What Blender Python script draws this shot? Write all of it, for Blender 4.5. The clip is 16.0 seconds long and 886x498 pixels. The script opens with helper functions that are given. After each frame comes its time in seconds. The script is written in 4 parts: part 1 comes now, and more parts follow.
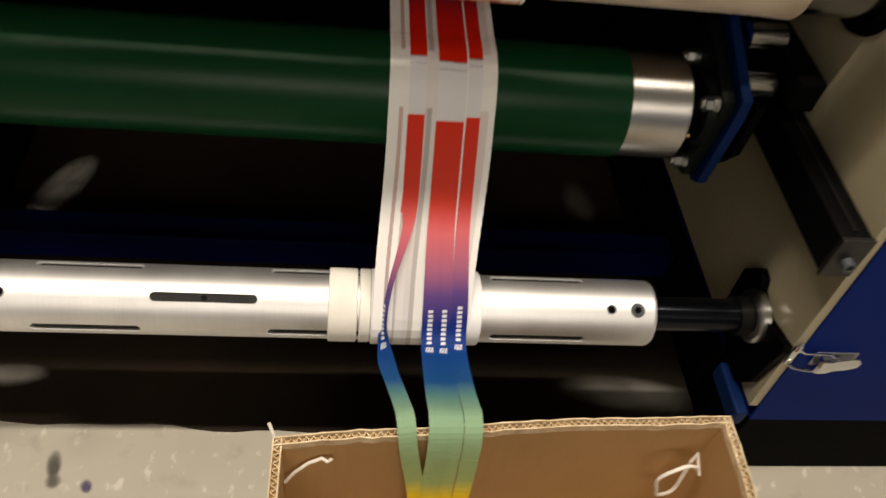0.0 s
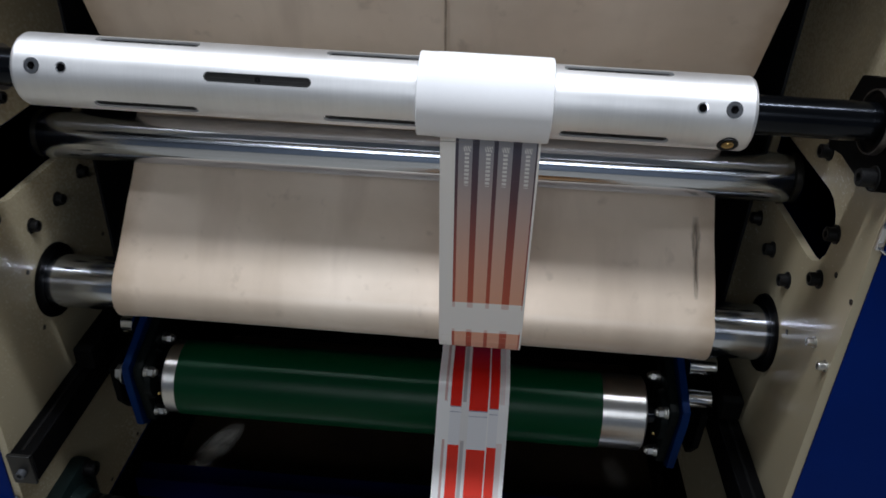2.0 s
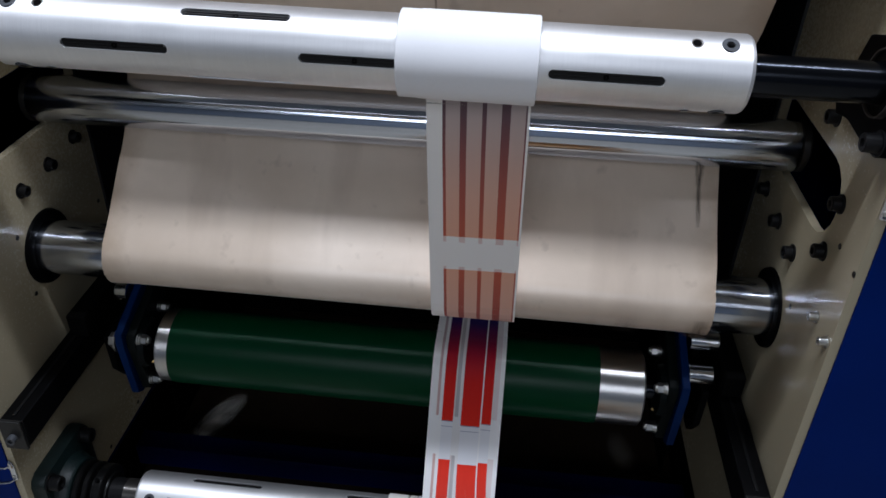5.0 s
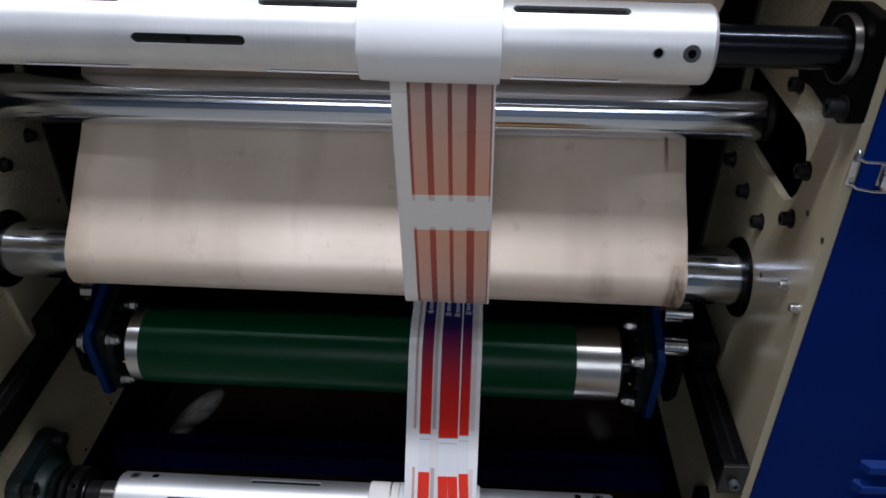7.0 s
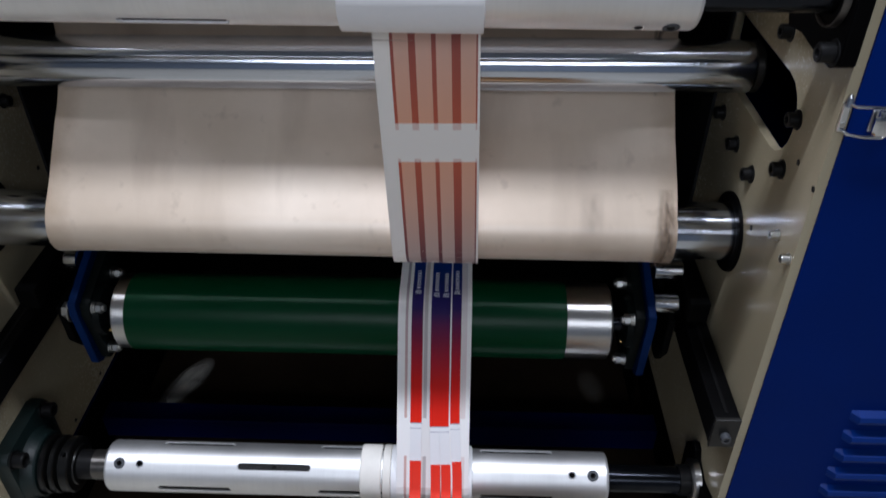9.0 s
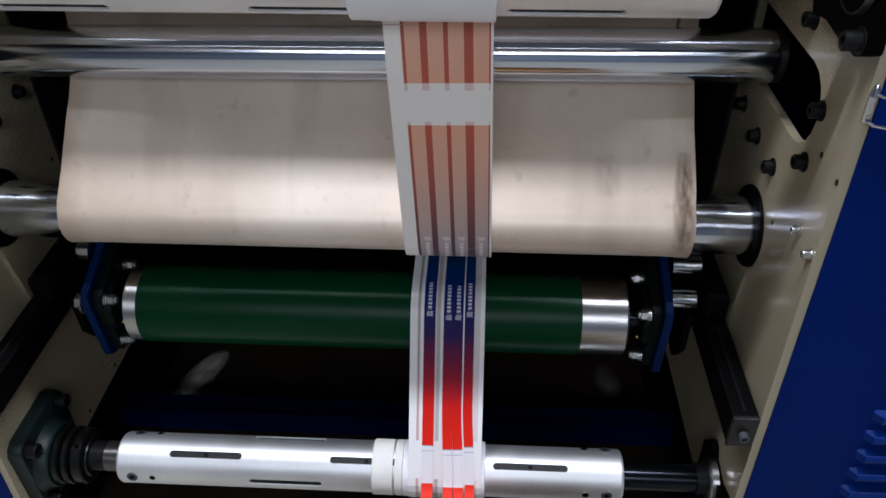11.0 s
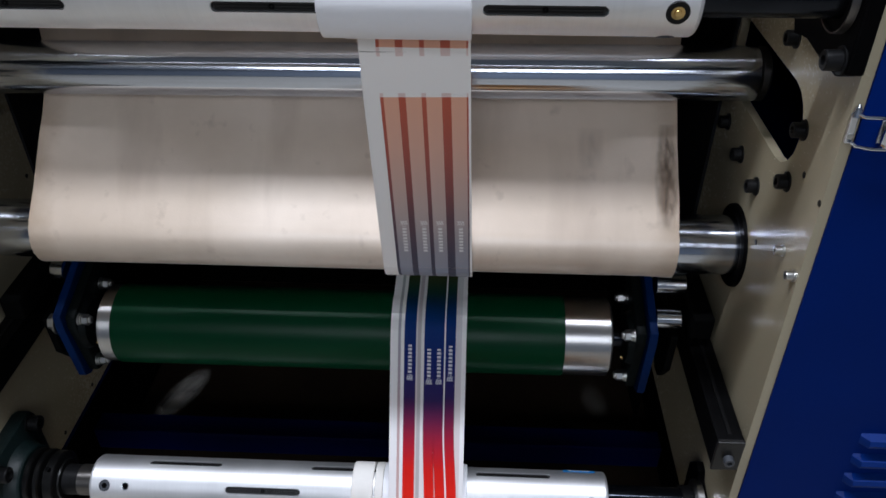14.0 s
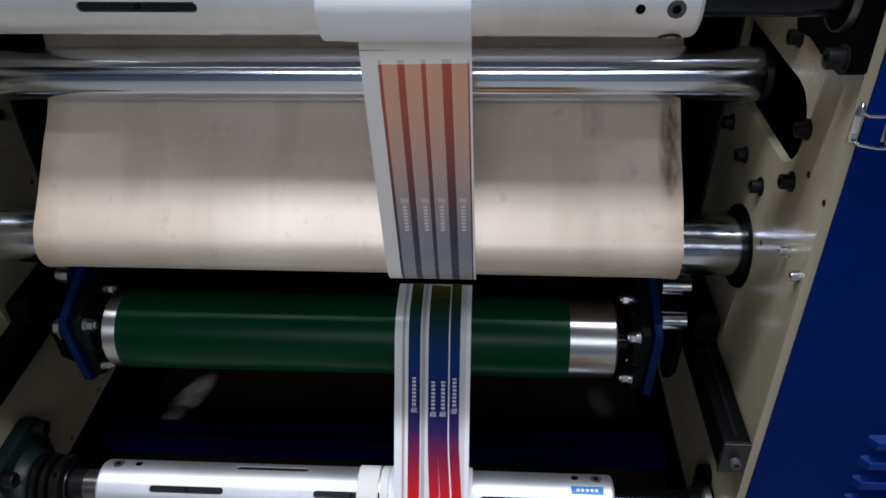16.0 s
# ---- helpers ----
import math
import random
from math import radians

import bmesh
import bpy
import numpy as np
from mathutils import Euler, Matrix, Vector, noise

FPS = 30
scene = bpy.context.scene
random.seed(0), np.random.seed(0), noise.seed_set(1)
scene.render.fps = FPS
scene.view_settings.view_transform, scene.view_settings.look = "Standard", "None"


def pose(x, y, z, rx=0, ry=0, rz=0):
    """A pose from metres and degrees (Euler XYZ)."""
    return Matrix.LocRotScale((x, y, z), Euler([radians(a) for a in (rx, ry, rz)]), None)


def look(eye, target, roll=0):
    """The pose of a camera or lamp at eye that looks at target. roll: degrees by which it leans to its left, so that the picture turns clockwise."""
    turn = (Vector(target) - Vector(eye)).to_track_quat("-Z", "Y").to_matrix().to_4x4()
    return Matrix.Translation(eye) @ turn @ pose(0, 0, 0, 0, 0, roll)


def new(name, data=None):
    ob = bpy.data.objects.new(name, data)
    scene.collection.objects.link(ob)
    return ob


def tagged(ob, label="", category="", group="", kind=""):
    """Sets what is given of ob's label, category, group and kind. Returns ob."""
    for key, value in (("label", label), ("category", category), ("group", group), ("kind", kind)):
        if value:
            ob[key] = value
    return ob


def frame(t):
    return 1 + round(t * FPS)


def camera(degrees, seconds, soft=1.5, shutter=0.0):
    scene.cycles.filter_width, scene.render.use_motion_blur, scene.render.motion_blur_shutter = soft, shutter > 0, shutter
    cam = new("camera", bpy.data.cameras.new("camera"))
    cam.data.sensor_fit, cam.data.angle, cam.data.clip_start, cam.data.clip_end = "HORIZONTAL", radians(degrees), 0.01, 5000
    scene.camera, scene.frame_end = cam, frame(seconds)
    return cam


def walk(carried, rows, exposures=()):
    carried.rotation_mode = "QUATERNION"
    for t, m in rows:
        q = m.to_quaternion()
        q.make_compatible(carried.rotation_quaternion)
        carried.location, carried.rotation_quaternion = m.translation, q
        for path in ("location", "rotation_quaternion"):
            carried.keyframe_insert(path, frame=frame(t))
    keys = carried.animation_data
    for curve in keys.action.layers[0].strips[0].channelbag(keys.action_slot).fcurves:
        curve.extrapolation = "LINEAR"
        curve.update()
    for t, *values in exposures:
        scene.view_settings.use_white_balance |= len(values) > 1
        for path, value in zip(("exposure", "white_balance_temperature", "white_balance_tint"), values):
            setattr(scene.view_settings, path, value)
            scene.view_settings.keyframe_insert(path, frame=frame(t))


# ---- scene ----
cam = camera(59.5, 16.0, soft=1.6, shutter=0.5)
PATH = [
    (0, (0.063, 0.083, 0.884), (0.322, 1.373, -0.622), 10.8),
    (0.2, (0.083, 0.049, 0.929), (0.297, 1.355, -0.571), 9.4),
    (0.5, (0.058, -0.006, 0.982), (0.304, 1.358, -0.460), 8.6),
    (0.6, (0.071, -0.023, 1.006), (0.264, 1.404, -0.382), 7.1),
    (0.7, (0.068, -0.028, 1.034), (0.249, 1.419, -0.335), 6.8),
    (1, (0.033, -0.069, 1.108), (0.228, 1.489, -0.132), 5.3),
    (1.5, (0.061, -0.118, 1.158), (0.175, 1.537, 0.042), 4.2),
    (2, (0.138, -0.146, 1.184), (0.053, 1.548, 0.124), 2.6),
    (2.5, (0.158, -0.170, 1.186), (0.010, 1.541, 0.162), 1.9),
    (3, (0.161, -0.165, 1.192), (-0.001, 1.549, 0.174), 1.8),
    (3.5, (0.167, -0.157, 1.187), (0.015, 1.546, 0.148), 1.8),
    (4, (0.181, -0.141, 1.176), (0.033, 1.542, 0.106), 2.0),
    (6.5, (0.171, -0.122, 1.161), (0.040, 1.517, 0.022), 1.6),
    (7, (0.178, -0.121, 1.159), (0.108, 1.519, 0.015), 0.8),
    (7.5, (0.179, -0.122, 1.153), (0.101, 1.510, -0.002), -1.5),
    (8, (0.182, -0.120, 1.152), (0.111, 1.507, -0.009), -0.4),
    (8.5, (0.182, -0.117, 1.152), (0.125, 1.505, -0.018), -0.1),
    (9, (0.182, -0.120, 1.140), (0.137, 1.478, -0.063), 0.2),
    (9.2, (0.185, -0.119, 1.137), (0.130, 1.459, -0.090), -0.2),
    (11.5, (0.192, -0.102, 1.131), (0.095, 1.482, -0.086), -0.5),
    (12, (0.197, -0.097, 1.128), (0.124, 1.484, -0.095), 0.4),
    (12.5, (0.197, -0.101, 1.125), (0.156, 1.498, -0.075), 1.2),
    (13, (0.207, -0.090, 1.128), (0.143, 1.535, -0.037), 0.6),
    (13.5, (0.204, -0.091, 1.129), (0.141, 1.517, -0.059), 0.4),
    (14, (0.204, -0.089, 1.129), (0.127, 1.515, -0.063), -0.2),
    (14.5, (0.207, -0.087, 1.129), (0.128, 1.520, -0.060), -0.5),
    (15, (0.202, -0.090, 1.129), (0.125, 1.519, -0.057), -0.4),
    (15.5, (0.207, -0.087, 1.129), (0.129, 1.516, -0.064), -0.5),
    (16, (0.209, -0.088, 1.127), (0.112, 1.521, -0.057), -1.0),
]
EXPOSURES = [(0.0, 0.11, 8500, 13), (0.5, 0.26, 8050, 11), (1.0, 0.64, 6850, 10), (1.5, -0.45, 6350, 9), (2.0, -0.48, 6050, 10), (2.5, -0.56, 5750, 12), (4.0, -0.55, 5750, 12), (7.0, -0.46, 5880, 13), (9.0, -0.23, 5850, 13), (11.5, -0.12, 5850, 13), (13.0, -0.16, 5850, 13), (16.0, -0.18, 5800, 12)]
walk(cam, [(t, look(eye, target, roll)) for t, eye, target, roll in PATH], EXPOSURES)

# ---- light: fluorescent row of the workshop ceiling and an added wide fill panel ----
world = bpy.data.worlds.new("workshop")
scene.world = world
world.use_nodes = True
world.node_tree.nodes["Background"].inputs[0].default_value = (0.75, 0.82, 1.0, 1)
world.node_tree.nodes["Background"].inputs[1].default_value = 0.004

# second entry: wide panel added far in front to brighten front-facing surfaces
LAMPS = [(0.05, 0.33, 2.68, 0.07, 2.4, 70), (0.05, -3.1, 2.68, 1.9, 2.4, 84)]
for lx, ly, lz, ld, ll, power in LAMPS:
    la = bpy.data.lights.new("tube_or_fill", "AREA")
    la.shape, la.size, la.size_y, la.energy, la.color = "RECTANGLE", ll, ld, power, (0.97, 0.985, 1.0)
    lo = new("tube_or_fill_light", la)
    lo.location = (lx, ly, lz)

# ---- materials ----


def nodes_of(name):
    m = bpy.data.materials.new(name)
    m.use_nodes = True
    nt = m.node_tree
    return m, nt, nt.nodes["Principled BSDF"]


def link_value(nt, socket, v):
    if isinstance(v, (int, float)):
        socket.default_value = v
    else:
        nt.links.new(v, socket)


def calc(nt, op, a, b=0.0, c=0.0):
    n = nt.nodes.new("ShaderNodeMath")
    n.operation = op
    for sock, v in zip(n.inputs, (a, b, c)):
        link_value(nt, sock, v)
    return n.outputs[0]


def blend(nt, fac, a, b, mode="MIX"):
    n = nt.nodes.new("ShaderNodeMix")
    n.data_type, n.blend_type = "RGBA", mode
    link_value(nt, n.inputs[0], fac)
    for sock, v in ((n.inputs[6], a), (n.inputs[7], b)):
        if isinstance(v, tuple):
            sock.default_value = (*v, 1)
        else:
            nt.links.new(v, sock)
    return n.outputs[2]


def grain(nt, scale, detail=4.0, stretch=(1, 1, 1)):
    co = nt.nodes.new("ShaderNodeTexCoord")
    mp = nt.nodes.new("ShaderNodeMapping")
    mp.inputs["Scale"].default_value = stretch
    nt.links.new(co.outputs["Object"], mp.inputs[0])
    nz = nt.nodes.new("ShaderNodeTexNoise")
    nz.inputs["Scale"].default_value, nz.inputs["Detail"].default_value = scale, detail
    nt.links.new(mp.outputs[0], nz.inputs["Vector"])
    return nz.outputs["Fac"]


def ramp(nt, fac, stops, constant=False):
    n = nt.nodes.new("ShaderNodeValToRGB")
    r = n.color_ramp
    if constant:
        r.interpolation = "CONSTANT"
    while len(r.elements) < len(stops):
        r.elements.new(1.0)
    for e, (p, c) in zip(r.elements, stops):
        e.position = p
        e.color = (*c, 1) if isinstance(c, tuple) else (c, c, c, 1)
    nt.links.new(fac, n.inputs[0])
    return n.outputs[0]


def surface(name, col, rough=0.5, metal=0.0, var=0.25, scale=6.0, fine=120.0, bump=0.05, stretch=(1, 1, 1), dirt=None, coat=0.0, spec=0.5, turned=0.0):
    """Base colour with broad stains, fine grain, uneven gloss and slight relief."""
    m, nt, b = nodes_of(name)
    broad, small = grain(nt, scale, 5.0), grain(nt, fine, 3.0, stretch)
    dark = tuple(c * (1 - var) for c in col) if dirt is None else dirt
    lite = tuple(min(1.0, c * (1 + 0.4 * var)) for c in col)
    c1 = blend(nt, ramp(nt, broad, [(0.32, 0.0), (0.72, 1.0)]), dark, lite)
    c2 = blend(nt, calc(nt, "MULTIPLY", small, 0.35 * var + 0.05), c1, tuple(c * 0.45 for c in col))
    nt.links.new(c2, b.inputs["Base Color"])
    b.inputs["Metallic"].default_value = metal
    r = calc(nt, "MULTIPLY_ADD", small, 0.25 * rough, rough * 0.8)
    r = calc(nt, "MULTIPLY_ADD", broad, 0.2 * rough, r)
    nt.links.new(r, b.inputs["Roughness"])
    b.inputs["Coat Weight"].default_value = coat
    if turned:
        # fine grooves round the x axis spread reflections along it
        tg = nt.nodes.new("ShaderNodeTangent")
        tg.direction_type, tg.axis = "RADIAL", "X"
        nt.links.new(tg.outputs[0], b.inputs["Tangent"])
        b.inputs["Anisotropic"].default_value, b.inputs["Anisotropic Rotation"].default_value = turned, 0.25
    b.inputs["Specular IOR Level"].default_value = spec
    bp = nt.nodes.new("ShaderNodeBump")
    bp.inputs["Strength"].default_value, bp.inputs["Distance"].default_value = bump, 0.002
    nt.links.new(small, bp.inputs["Height"])
    nt.links.new(bp.outputs[0], b.inputs["Normal"])
    return m


CREAM = surface("cream_paint", (0.40, 0.348, 0.235), 0.26, 0, 0.12, 3.0, 300, 0.04, coat=0.2)
BLUE = surface("blue_paint", (0.0001, 0.0140, 0.132), 0.5, 0, 0.2, 4.0, 260, 0.04, spec=0.05)
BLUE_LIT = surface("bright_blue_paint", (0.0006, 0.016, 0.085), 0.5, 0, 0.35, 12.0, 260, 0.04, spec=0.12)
# cover blue brightened for the highlights along the louvre tops
BLUE_GLOSS_LIT = surface("glossy_lit_blue", (0.0004, 0.020, 0.15), 0.4, 0, 0.2, 8.0, 260, 0.04, spec=0.2)
# beam blue darkened for the shade behind the lower shaft and carton
BLUE_SHADED = surface("shaded_blue_beam", (0.0010, 0.0040, 0.055), 0.5, 0, 0.3, 6, 200, 0.05, spec=0.06)
BLACK = surface("black_oxide_steel", (0.005, 0.005, 0.0055), 0.42, 0.0, 0.4, 20, 400, 0.06, spec=0.2)
MATT_BLACK = surface("black_painted_sheet", (0.0028, 0.0028, 0.0028), 0.7, 0, 0.4, 5, 200, 0.08, spec=0.03)
RAIL = surface("dark_anodised_rail", (0.0028, 0.0028, 0.0032), 0.42, 0.0, 0.5, 14, 300, 0.05, (1, 0.05, 1), spec=0.07)
JET = surface("jet_black_paint", (0.0013, 0.0013, 0.0016), 0.45, 0.0, 0.4, 14, 300, 0.05, spec=0.035)
ALU = surface("machined_aluminium", (0.90, 0.90, 0.91), 0.52, 0.95, 0.14, 9, 420, 0.05, (1, 0.04, 0.04), turned=0.4)
BARCHROME = surface("ground_chrome", (0.62, 0.66, 0.74), 0.13, 1.0, 0.08, 5, 400, 0.0, (1, 0.04, 0.04), turned=0.8)
CHROME = surface("polished_chrome", (0.72, 0.74, 0.78), 0.13, 1.0, 0.05, 5, 400, 0.0, (1, 1, 1))
STEEL = surface("ground_steel", (0.62, 0.61, 0.60), 0.34, 1.0, 0.15, 8, 400, 0.03, (1, 0.08, 0.08), turned=0.7)
BOLT = surface("zinc_bolt", (0.60, 0.60, 0.58), 0.3, 1.0, 0.2, 60, 500, 0.03)
DARKSTEEL = surface("dark_shaft_steel", (0.022, 0.025, 0.032), 0.2, 0.9, 0.4, 12, 300, 0.02, (1, 0.05, 0.05), turned=0.7)
GREEN = surface("green_rubber", (0.0004, 0.041, 0.014), 0.33, 0, 0.15, 5, 30, 0.0, spec=0.13)
CASTGREEN = surface("dark_green_casting", (0.0050, 0.0135, 0.0135), 0.45, 0.0, 0.5, 25, 250, 0.25, spec=0.35)
CASTBLACK = surface("blackened_casting", (0.0030, 0.0052, 0.0052), 0.5, 0.0, 0.5, 40, 250, 0.25, spec=0.10)
ENDPLATE = surface("worn_end_plate", (0.012, 0.0115, 0.011), 0.4, 0.3, 0.5, 40, 300, 0.08)
SLEEVE = surface("dull_sleeve_steel", (0.16, 0.15, 0.14), 0.3, 0.9, 0.3, 20, 300, 0.03, turned=0.6)
KEY = surface("dark_key_rubber", (0.011, 0.0105, 0.0105), 0.45, 0, 0.4, 60, 300, 0.05, spec=0.3)
SCREW = surface("grey_set_screw_steel", (0.07, 0.075, 0.085), 0.5, 0.3, 0.3, 60, 400, 0.05)
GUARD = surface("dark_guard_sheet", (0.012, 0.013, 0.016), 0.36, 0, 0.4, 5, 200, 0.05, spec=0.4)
RUBBER = surface("black_rubber", (0.003, 0.003, 0.003), 0.30, 0, 0.3, 30, 300, 0.05, spec=0.35)
PAPERROLL = surface("white_paper", (0.86, 0.86, 0.88), 0.55, 0, 0.03, 10, 300, 0.02)
CORE = surface("card_core", (0.80, 0.77, 0.72), 0.7, 0, 0.08, 30, 300, 0.05)
CARTON = surface("corrugated_card", (0.47, 0.28, 0.12), 0.75, 0, 0.15, 6, 180, 0.15, (1, 1, 0.08))
CARTON_EDGE = surface("torn_card_edge", (0.74, 0.61, 0.43), 0.85, 0, 0.4, 60, 250, 0.4, dirt=(0.50, 0.36, 0.21))
STRING = surface("white_string", (0.82, 0.78, 0.70), 0.8, 0, 0.15, 90, 500, 0.3)
BRASS = surface("brass_valve", (0.65, 0.45, 0.18), 0.3, 1.0, 0.2, 50, 300, 0.05)
STICKER = surface("blue_sticker", (0.01, 0.20, 0.55), 0.4, 0, 0.1, 40, 300, 0.02)
WHITE = surface("white_print", (0.8, 0.8, 0.8), 0.5, 0, 0.05, 40, 300, 0.02)
# cool tint of the unseen walls and ceiling colours the chrome reflections
PLASTER = surface("workshop_wall_paint", (0.26, 0.30, 0.36), 0.8, 0, 0.15, 1.2, 60, 0.1)
CEIL = surface("ceiling_board", (0.38, 0.41, 0.45), 0.85, 0, 0.1, 1.5, 80, 0.1)
# the machine's shade on the floor is put into this dark colour
SHADE_SHEET = surface("dark_shade_sheet", (0.013, 0.009, 0.0065), 0.6, 0, 0.6, 7, 90, 0.2, dirt=(0.029, 0.020, 0.013), spec=0.10)


def concrete():
    m, nt, b = nodes_of("painted_concrete_floor")
    a, c, d = grain(nt, 2.2, 6), grain(nt, 24, 5), grain(nt, 7.0, 3)
    col = blend(nt, ramp(nt, a, [(0.3, 0.0), (0.7, 1.0)]), (0.33, 0.305, 0.25), (0.43, 0.405, 0.345))
    col = blend(nt, ramp(nt, d, [(0.58, 0.0), (0.74, 0.45)]), col, (0.26, 0.235, 0.20))
    col = blend(nt, ramp(nt, c, [(0.60, 0.0), (0.74, 0.4)]), col, (0.19, 0.17, 0.145))
    col = blend(nt, ramp(nt, grain(nt, 70, 4, (1, 0.6, 1)), [(0.60, 0.0), (0.70, 0.6)]), col, (0.60, 0.57, 0.52))
    nt.links.new(col, b.inputs["Base Color"])
    nt.links.new(calc(nt, "MULTIPLY_ADD", c, 0.3, 0.4), b.inputs["Roughness"])
    bp = nt.nodes.new("ShaderNodeBump")
    bp.inputs["Strength"].default_value, bp.inputs["Distance"].default_value = 0.2, 0.003
    nt.links.new(c, bp.inputs["Height"])
    nt.links.new(bp.outputs[0], b.inputs["Normal"])
    return m


def felt():
    m, nt, b = nodes_of("cream_felt")
    a, c, d, e = grain(nt, 5, 5, (1, 0.5, 0.5)), grain(nt, 420, 3), grain(nt, 16, 4, (1, 0.25, 0.25)), grain(nt, 60, 3)
    col = blend(nt, ramp(nt, a, [(0.3, 0.0), (0.72, 1.0)]), (0.64, 0.522, 0.41), (0.79, 0.675, 0.558))
    col = blend(nt, ramp(nt, d, [(0.54, 0.0), (0.78, 0.45)]), col, (0.36, 0.27, 0.20))
    col = blend(nt, calc(nt, "MULTIPLY", e, 0.14), col, (0.42, 0.35, 0.28))
    blot = ramp(nt, grain(nt, 9, 6, (0.5, 1, 1)), [(0.50, 0.0), (0.68, 0.35)])
    col = blend(nt, blot, col, (0.47, 0.37, 0.27))
    col = blend(nt, ramp(nt, grain(nt, 33, 5), [(0.64, 0.0), (0.74, 0.35)]), col, (0.30, 0.22, 0.16))
    co = nt.nodes.new("ShaderNodeTexCoord")
    sp = nt.nodes.new("ShaderNodeSeparateXYZ")
    nt.links.new(co.outputs["Object"], sp.inputs[0])
    rim = calc(nt, "ABSOLUTE", calc(nt, "SUBTRACT", sp.outputs[0], 0.0575))
    rim = calc(nt, "ADD", rim, calc(nt, "MULTIPLY", grain(nt, 30, 4), 0.045))
    col = blend(nt, ramp(nt, calc(nt, "MULTIPLY", rim, 2.0), [(0.50, 0.0), (0.80, 0.35)]), col, (0.48, 0.375, 0.275))
    col = blend(nt, ramp(nt, calc(nt, "MULTIPLY", rim, 2.0), [(0.755, 0.0), (0.83, 0.7)]), col, (0.34, 0.24, 0.15))
    nt.links.new(col, b.inputs["Base Color"])
    b.inputs["Roughness"].default_value = 0.36
    b.inputs["Specular IOR Level"].default_value = 1.0
    b.inputs["Sheen Weight"].default_value, b.inputs["Sheen Roughness"].default_value = 0.15, 0.4
    bp = nt.nodes.new("ShaderNodeBump")
    bp.inputs["Strength"].default_value, bp.inputs["Distance"].default_value = 0.10, 0.001
    nt.links.new(c, bp.inputs["Height"])
    nt.links.new(bp.outputs[0], b.inputs["Normal"])
    return m


def uv_metres(nt):
    u = nt.nodes.new("ShaderNodeUVMap")
    u.uv_map = "print"
    s = nt.nodes.new("ShaderNodeSeparateXYZ")
    nt.links.new(u.outputs[0], s.inputs[0])
    return s.outputs[0], s.outputs[1]


def inside(nt, v, lo, hi):
    return calc(nt, "MULTIPLY", calc(nt, "GREATER_THAN", v, lo), calc(nt, "LESS_THAN", v, hi))


def either(nt, *masks):
    out = masks[0]
    for k in masks[1:]:
        out = calc(nt, "MAXIMUM", out, k)
    return out


def mark(nt, u, v, word, bars):
    """A plain white printed mark: a row of small blocks and three slanted strokes."""
    row = calc(nt, "MULTIPLY", inside(nt, v, *word), calc(nt, "LESS_THAN", calc(nt, "ABSOLUTE", u), 0.0024))
    row = calc(nt, "MULTIPLY", row, calc(nt, "LESS_THAN", calc(nt, "FRACT", calc(nt, "DIVIDE", calc(nt, "ADD", v, 3.0), 0.0049)), 0.66))
    st = calc(nt, "FRACT", calc(nt, "DIVIDE", calc(nt, "MULTIPLY_ADD", v, 0.4, calc(nt, "ADD", u, 3.0)), 0.0026))
    st = calc(nt, "MULTIPLY", calc(nt, "LESS_THAN", st, 0.60), inside(nt, v, *bars))
    st = calc(nt, "MULTIPLY", st, calc(nt, "LESS_THAN", calc(nt, "ABSOLUTE", u), 0.0039))
    return calc(nt, "MAXIMUM", row, st)


def from_gap(nt, v, gap):
    """Distance from the blank stretch, on either side of it."""
    return calc(nt, "MAXIMUM", calc(nt, "MULTIPLY", v, -1.0), calc(nt, "SUBTRACT", v, gap))


def weave(nt, b, u, v, strength):
    w = calc(nt, "MULTIPLY", calc(nt, "SINE", calc(nt, "MULTIPLY", u, 9000.0)), calc(nt, "SINE", calc(nt, "MULTIPLY", v, 9000.0)))
    bp = nt.nodes.new("ShaderNodeBump")
    bp.inputs["Strength"].default_value, bp.inputs["Distance"].default_value = strength, 0.0002
    nt.links.new(w, bp.inputs["Height"])
    nt.links.new(bp.outputs[0], b.inputs["Normal"])


